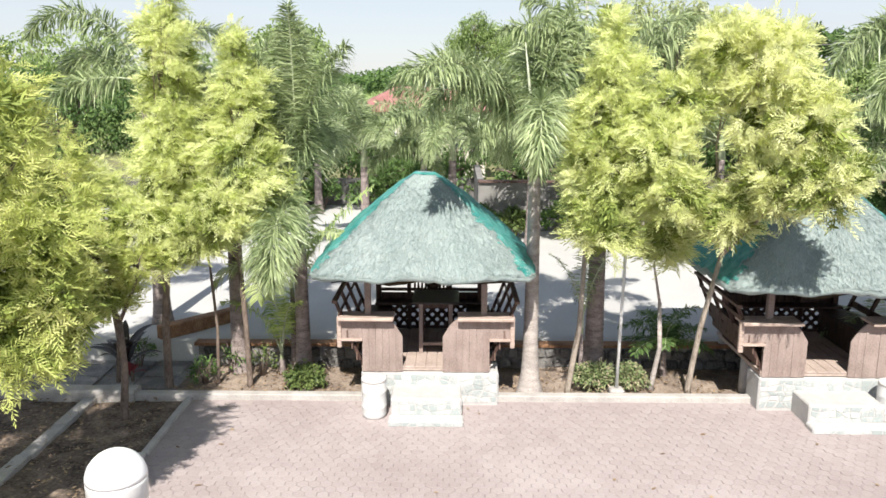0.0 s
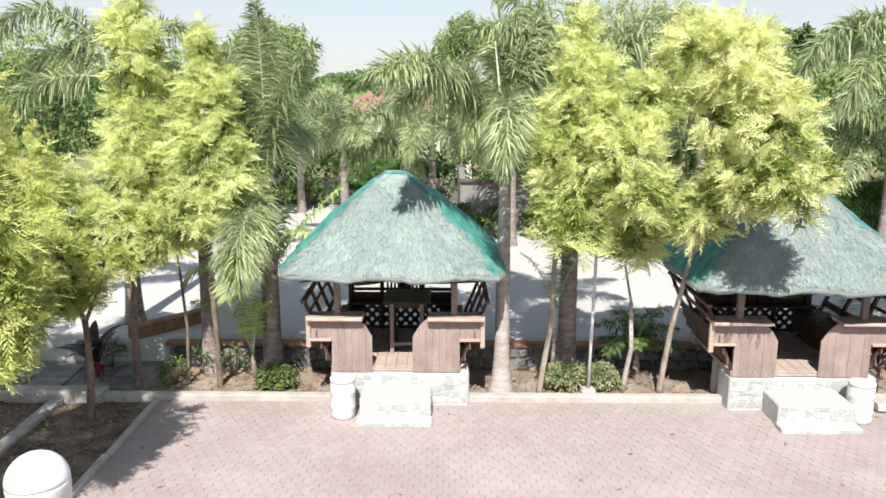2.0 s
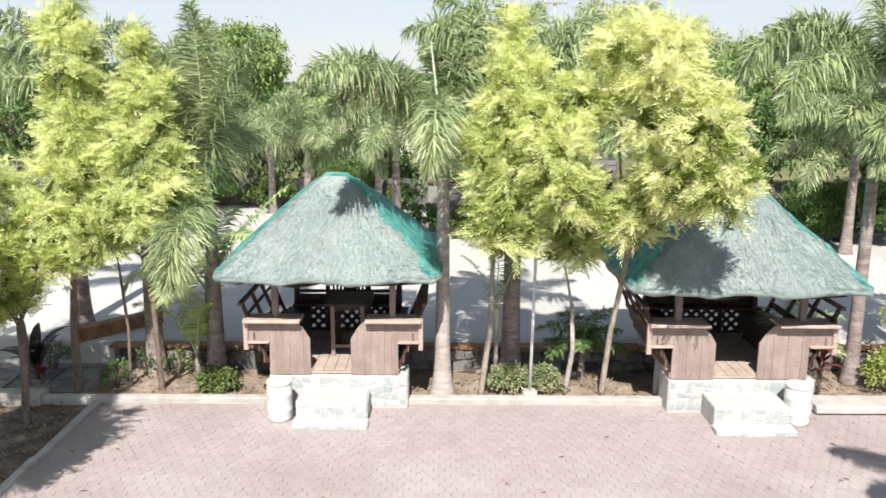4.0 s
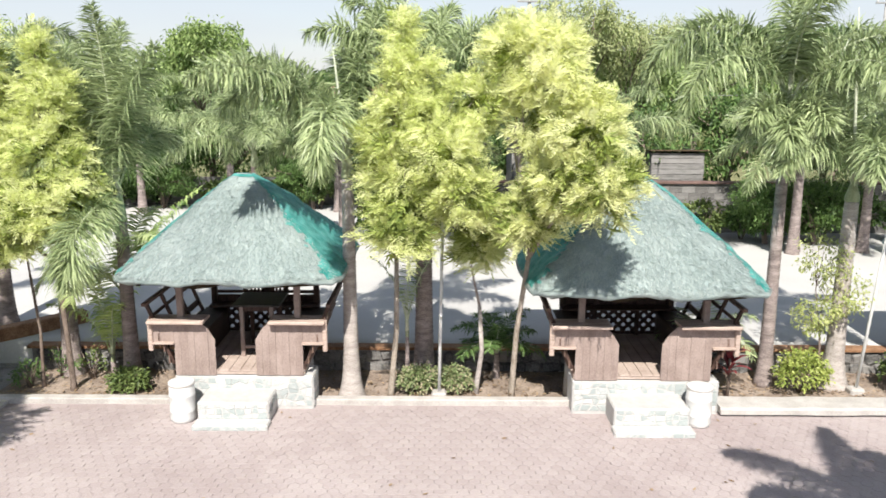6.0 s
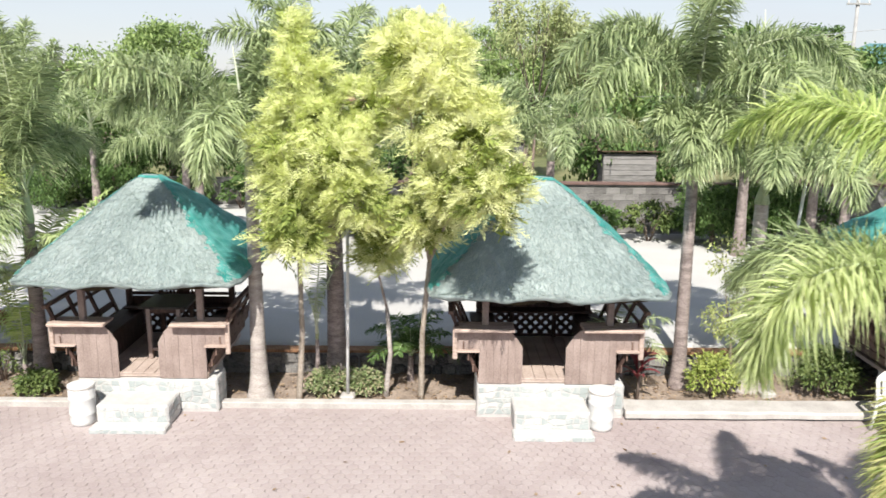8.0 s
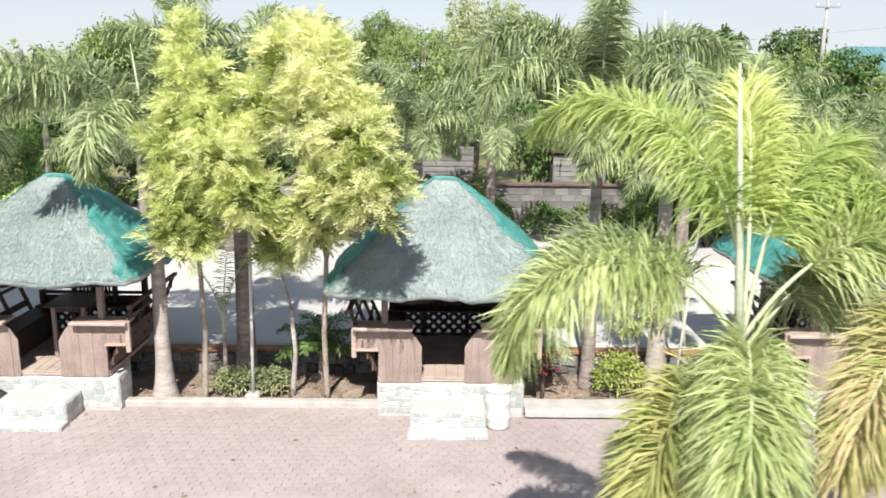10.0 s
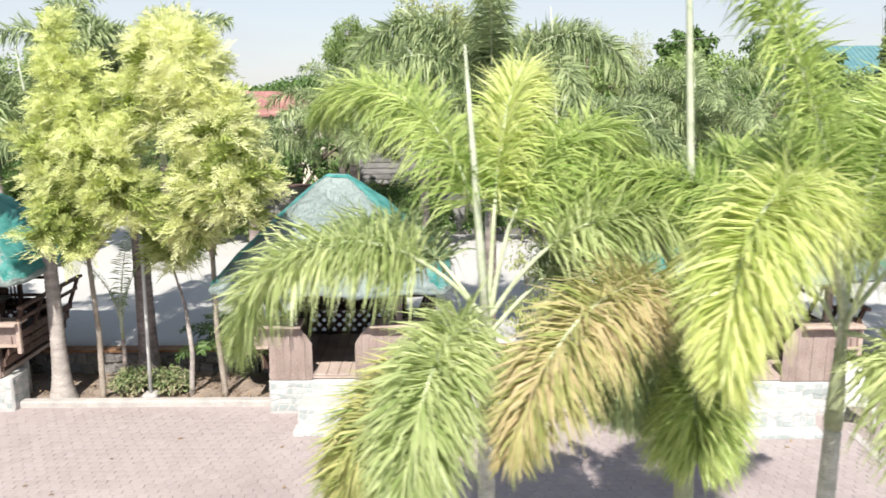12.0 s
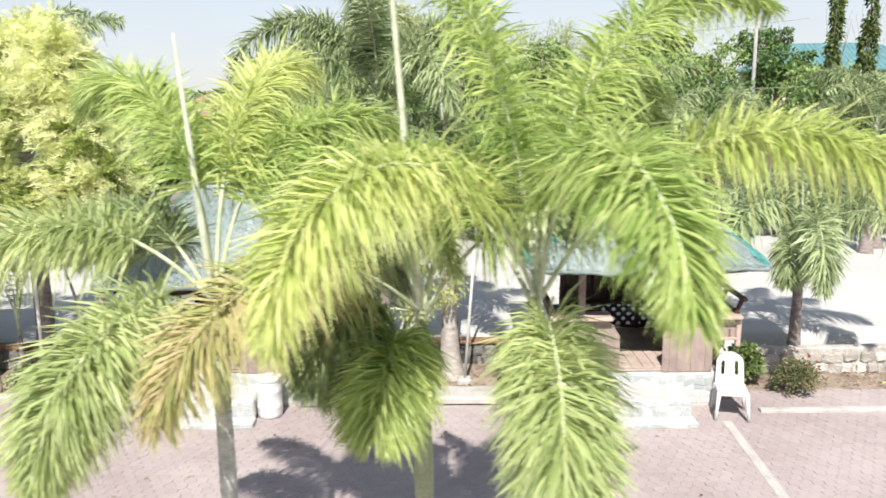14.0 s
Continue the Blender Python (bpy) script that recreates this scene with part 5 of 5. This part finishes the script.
for k in range(30):
    hx = -13.5 + k * 1.32 + hr.uniform(-0.3, 0.3)
    rr = hr.uniform(0.5, 0.85)
    shrub((hx, (23.2 if hx > 0.2 else 28.7) + hr.uniform(-0.3, 0.3), 0.43), (rr, 0.5, rr * hr.uniform(0.7, 1.2)), 1300, "dark leafy shrub along the boundary wall", 100 + k, M_BROAD if k % 3 else M_SHRUB, 0.13)


def shed(at, w, d, h, label, roof_mat, seed):
    """A plank shed with a lean-to roof."""
    s = thing("plank_shed", at, label, "shed")
    rr = random.Random(seed)
    wall = part("front_wall", block((w, 0.06, h), (0, 0.04, h / 2), bevel=0.004), M_BOARD, s)
    k = int(h / 0.17)
    for i in range(k):
        part("plank", block((w + rr.uniform(-0.05, 0.05), 0.025, 0.155), (rr.uniform(-0.02, 0.02), -0.005, 0.09 + i * h / k), (rr.uniform(-0.6, 0.6), rr.uniform(-0.3, 0.3), 0), 0.004), M_BOARD, wall)
    for x in (-w / 2, w / 2):
        part("side_wall", block((0.06, d, h), (x, d / 2, h / 2), bevel=0.004), M_BOARD, s)
    part("roof", block((w + 0.2, d + 0.3, 0.04), (0, d / 2, h - 0.02), (-5, 0, 0), 0.004), roof_mat, s)
    return s


shed((10.25, 25.0, -0.09), 1.6, 2.2, 2.9, "grey plank shed with a dark roof behind the boundary wall", M_UNDER, 3)
shed((6.0, 25.2, -0.09), 1.8, 2.2, 3.2, "small grey plank shed behind the wall", M_UNDER, 4)


def house(at, w, d, h, rise, label, roof_mat, turn=0.0):
    """A low house: walls, windows and door, a hipped roof with eaves and sheet ribs."""
    t = thing("house", pose(*at, 0, 0, turn), label, "house")
    part("wall", block((w, d, h), (0, d / 2, h / 2), bevel=0.02), M_HOUSEWALL, t)
    for k, x in enumerate((-w * 0.3, 0.0, w * 0.3)):
        win = part("window", block((0.9, 0.06, 1.0), (x, -0.02, h * 0.58), bevel=0.01), M_WHITEMETAL, t)
        part("pane", block((0.38, 0.03, 0.86), (x - 0.21, -0.05, h * 0.58), bevel=0.004), M_GLASS, win)
        part("pane", block((0.38, 0.03, 0.86), (x + 0.21, -0.05, h * 0.58), bevel=0.004), M_GLASS, win)
    e = 0.5
    a, b = w / 2 + e, d + e
    v = [(-a, -e, h), (a, -e, h), (a, b, h), (-a, b, h), (-a + d * 0.45, d / 2, h + rise), (a - d * 0.45, d / 2, h + rise)]
    v += [(x, y, z - 0.1) for x, y, z in v[:4]]
    roof = part("roof", made("roof", v, [(0, 1, 5, 4), (1, 2, 5), (2, 3, 4, 5), (3, 0, 4), (6, 7, 1, 0), (7, 8, 2, 1), (8, 9, 3, 2), (9, 6, 0, 3), (9, 8, 7, 6)], False), roof_mat, t)
    k = int(2 * a / 0.35)
    bm = bmesh.new()
    for i in range(1, k):
        x = -a + 2 * a * i / k
        q = min(1.0, (a - abs(x)) / (d * 0.45))
        if q > 0.05:
            beam(bm, (x, -e, h + 0.01), (x, -e + q * (d / 2 + e), h + q * rise + 0.01), 0.03, 0.03, 0)
    part("roof_ribs", bm, roof_mat, roof)
    return t


house((-1.2, 40.0, -0.09), 6.2, 5.0, 3.7, 1.1, "low house with a faded red roof among trees", M_REDROOF, 6)
house((37.5, 55.0, -0.09), 11.0, 7.0, 5.9, 1.9, "house with a blue-green sheet roof", M_TEALROOF, -4)


def crown_at(x, y, z, r, seed, k=5):
    rr = random.Random(seed)
    out = [(x, y, z, r * 0.8, r * 0.8, r * 0.65)]
    for i in range(k):
        a = i * 2.4 + rr.uniform(-0.4, 0.4)
        q = r * rr.uniform(0.45, 0.75)
        out.append((x + q * math.cos(a), y + q * math.sin(a), z + r * rr.uniform(-0.45, 0.5), r * rr.uniform(0.35, 0.55), r * rr.uniform(0.35, 0.55), r * rr.uniform(0.3, 0.45)))
    return out


def woods(rows, mat, label, size=0.2, dens=2600, r=0.16, group="trees behind the court"):
    for i, (x, y, z, rad) in enumerate(rows):
        broad_tree((x, y, -0.09), crown_at(x, y, z, rad, i + int(x * 7)), int(dens * rad), label, i * 3 + int(abs(x) * 11), r, mat, size, group=group)


woods([(-6.1, 31.0, 5.85, 1.9), (1.9, 56.0, 7.6, 2.3), (4.8, 46.0, 6.2, 2.4)], M_BROADLIT, "mango tree with bright sunlit crown", 0.17, 5200)
woods([(-15, 31, 3.6, 2.8), (-11.5, 32, 3.5, 2.6), (-8.4, 31, 2.7, 2.3), (-5.2, 31.3, 2.3, 2.1), (-2.3, 31.0, 2.1, 1.9), (0.4, 31.2, 2.2, 1.9), (3.0, 26.2, 2.1, 1.5), (5.6, 28.6, 3.0, 1.7), (9.6, 27.0, 3.1, 1.9), (12.6, 27.0, 3.2, 2.0), (15.6, 26.4, 3.4, 2.0), (18.8, 27.2, 3.6, 2.2), (22.5, 26.6, 3.4, 2.2), (26, 27, 3.4, 2.4)], M_BROAD, "dense dark tree behind the boundary wall", 0.19, 2000)
woods([(-9.5, 33, 4.6, 2.2), (7.4, 33, 4.8, 2.3), (10.5, 31, 5.4, 2.1), (13.5, 34, 5.2, 2.2), (17.5, 33, 4.9, 2.0), (20.5, 36, 4.8, 2.2), (8.5, 40, 6.2, 2.6), (-16, 34, 5.0, 2.8), (25.5, 33, 4.2, 2.0)], M_BROADLIT, "leafy tree in the middle distance", 0.20, 2300)
woods([(-4.6, 37.0, 2.9, 1.5)], M_BROAD, "round tree before the red-roofed house", 0.16, 3300)
woods([(28.6, 46.0, 5.6, 2.1), (33.5, 50.0, 3.9, 1.9), (38.0, 50.5, 4.0, 2.0)], M_BROAD, "leafy tree before the blue-green roofed house", 0.3, 1800)
woods([(7.6, 28.0, 6.7, 1.7), (9.6, 29.5, 6.0, 1.6)], M_BAMBOO, "tall airy tree with a pale open crown", 0.13, 3200, 0.06)
woods([(-9.4, 28.3, 2.0, 1.7), (-7.2, 28.4, 1.9, 1.4), (-1.8, 28.3, 1.6, 1.1), (6.6, 22.6, 1.6, 1.2), (12.1, 22.5, 1.4, 1.0), (13.6, 22.6, 1.6, 1.2)], M_BROAD, "dense dark bushy tree against the boundary wall", 0.085, 9000, 0.10)
woods([(47.3, 95.0, 9.3, 3.2), (26, 60, 7.4, 2.2)], M_BROAD, "single tall tree far off", 0.5, 900, 0.3)


def bamboo(at, h, label, seed):
    """A clump of leaning canes with drooping leafy plumes."""
    t = thing("bamboo_clump", at, label, "bamboo", "bamboo clumps")
    rr, nr = random.Random(seed), np.random.default_rng(seed)
    verts, faces, c = [], [], []
    for _ in range(18):
        a, lean = rr.uniform(0, 6.28), rr.uniform(0.3, 1.5)
        hh = h * rr.uniform(0.75, 1.0)
        pts = [(math.cos(a) * (0.25 + lean * q * q), math.sin(a) * (0.25 + lean * q * q), hh * q * (1 - 0.08 * q)) for q in (0, 0.3, 0.6, 0.85, 1)]
        v, f = tube(pts, [0.04, 0.038, 0.03, 0.015, 0.005], 5)
        o = len(verts)
        verts += v
        faces += [tuple(i + o for i in g) for g in f]
        for _ in range(46):
            q = rr.uniform(0.35, 1.0)
            c.append((math.cos(a) * (0.25 + lean * q * q) + rr.gauss(0, 0.25), math.sin(a) * (0.25 + lean * q * q) + rr.gauss(0, 0.25), hh * q * (1 - 0.08 * q) + rr.gauss(0, 0.12)))
    tagged(part("cane_stand", made("cane_stand", verts, faces), M_BAMBOO, t), kind="stuff")
    c = np.repeat(np.array(c), 12, 0) + nr.normal(0, 0.13, (len(c) * 12, 3))
    v, q, f = blades(c, unit(nr.normal(0, 0.6, c.shape) + np.array([0, 0, -0.4])), nr.uniform(0.15, 0.3, len(c)), 0.03, unit(nr.normal(0, 1, c.shape)), 0.3)
    part("foliage", leafmesh("foliage", v, q, f), M_BAMBOO, t)
    return t


bamboo((15.0, 50.0, -0.09), 9.8, "tall feathery yellow-green bamboo clump", 1)
bamboo((17.3, 52.0, -0.09), 10.2, "tall feathery yellow-green bamboo clump", 2)
bamboo((19.4, 51.0, -0.09), 9.2, "tall feathery yellow-green bamboo clump", 3)
bamboo((12.9, 53.0, -0.09), 9.4, "tall feathery yellow-green bamboo clump", 4)


def mast_tree(at, h, r, label, seed):
    """A narrow columnar tree of drooping leaves."""
    foot = at
    lobes = [(at[0] + 0.05 * math.sin(k), at[1], at[2] + h * (0.14 + 0.8 * k / 9), r * (1 - 0.07 * k), r * (1 - 0.07 * k), h * 0.08) for k in range(10)]
    return broad_tree(foot, lobes, 6500, label, seed, 0.05, M_SHRUB, 0.17, "mast_tree", "columnar trees")


mast_tree((22.2, 26.4, -0.09), 7.9, 0.46, "narrow columnar dark green tree", 61)
mast_tree((23.3, 26.4, -0.09), 8.0, 0.48, "narrow columnar dark green tree", 62)


def utility_pole(at, h, label):
    p = thing("utility_pole", at, label, "pole")
    part("shaft", made("shaft", *tube([(0, 0, 0), (0, 0, h * 0.5), (0, 0, h)], [0.13, 0.11, 0.085], 12)), M_POLECON, p)
    arm = part("crossarm", block((1.3, 0.09, 0.09), (0, -0.1, h - 0.35), bevel=0.008), M_POLECON, p)
    for x in (-0.55, 0.0, 0.55):
        part("insulator", made("insulator", *lathe([(0.03, 0), (0.05, 0.03), (0.025, 0.06), (0.05, 0.09), (0.02, 0.13)], 10)), M_WHITEMETAL, arm).matrix_local = Matrix.Translation((x, -0.1, h - 0.30))
    return p


utility_pole((26.9, 45.0, -0.09), 9.6, "concrete utility pole with crossarm")
utility_pole((7.5, 45.0, -0.09), 9.6, "concrete utility pole with crossarm")
for z0, z1 in ((5.55, 7.2), (4.45, 4.75)):
    pts = [(3.0 + 20.0 * q, 30.0, z0 + (z1 - z0) * q - 0.12 * 4 * q * (1 - q)) for q in [i / 24 for i in range(25)]]
    tagged(part("power_cable", made("power_cable", *tube(pts, [0.010] * 25, 5)), M_POLECON), "thin pale sagging cable strung behind the palms", "cable", "power cables")

# far woods and low hills
def far_band(y, x0, x1, h, count, size, mat, label, seed):
    nr = np.random.default_rng(seed)
    x = nr.uniform(x0, x1, count)
    top = h * (0.75 + 0.25 * np.sin(x * 0.07 + seed) + 0.15 * np.sin(x * 0.23 + 1.7 * seed))
    z = top * nr.uniform(0, 1, count) ** 0.6
    c = np.stack([x, y + nr.uniform(0, 12, count), z], 1)
    v, q, f = blades(c, unit(nr.normal(0, 1, c.shape)), size * nr.uniform(0.6, 1.4, count), size * 0.6, unit(nr.normal(0, 0.6, c.shape) + np.array([0, -0.6, 0.8])), 0.2)
    tagged(part("far_woods", leafmesh("far_woods", v, q, f), mat), label, "woods", kind="stuff")


far_band(52, -36, -4.5, 4.4, 30000, 0.20, M_BROADLIT, "belt of mixed trees beside the red-roofed house", 1)
far_band(52, 2.5, 46, 4.6, 40000, 0.20, M_BAMBOO, "belt of mixed trees beyond the boundary wall", 4)
far_band(110, -75, 90, 6.0, 40000, 0.55, M_BROAD, "distant belt of dark trees", 2)
far_band(300, -200, 220, 8.0, 30000, 1.6, M_BROAD, "far belt of trees on the horizon", 3)

# ---- hexagonal pavers, last ----
S = 0.148
R6 = S / math.sqrt(3)


def hexagon(cx, cy, z):
    v = []
    for rad, dz in ((R6 * 0.972, -0.02), (R6 * 0.972, -0.003), (R6 * 0.935, 0.0)):
        v += [(cx + rad * math.cos(math.pi / 6 + math.pi / 3 * k), cy + rad * math.sin(math.pi / 6 + math.pi / 3 * k), z + dz) for k in range(6)]
    return v


HEXF = [(12, 13, 14, 15, 16, 17)] + [f for k in range(6) for f in ((k, (k + 1) % 6, 6 + (k + 1) % 6, 6 + k), (6 + k, 6 + (k + 1) % 6, 12 + (k + 1) % 6, 12 + k))]
me_hex = made("paver", hexagon(0, 0, 0), HEXF, False)
me_hex.materials.append(M_PAVER)
rest_v, rest_f = [], []
rh = random.Random(3)
for j in range(int(5.0 / (S * 0.866))):
    y = 11.90 - j * S * 0.866
    for i in range(int(24.6 / S)):
        x = -3.97 + i * S + (S / 2 if j % 2 else 0)
        z = rh.uniform(-0.003, 0.003)
        if 1.7 < x < 4.7 and 9.5 < y < 11.45:
            o = part("paver", me_hex, None, paving)
            o.matrix_local = Matrix.Translation((x, y, z))
        else:
            k = len(rest_v)
            rest_v += hexagon(x, y, z)
            rest_f += [tuple(a + k for a in f) for f in HEXF]
# the paving goes on behind the camera
for j in range(int(5.0 / (S * 0.866)), int(18.0 / (S * 0.866))):
    y = 11.90 - j * S * 0.866
    for i in range(int(24.6 / S)):
        x = -3.97 + i * S + (S / 2 if j % 2 else 0)
        k = len(rest_v)
        rest_v += hexagon(x, y, 0.0)[12:]
        rest_f.append(tuple(range(k, k + 6)))
tagged(part("pavers", made("pavers", rest_v, rest_f, False), M_PAVER, paving), kind="stuff")
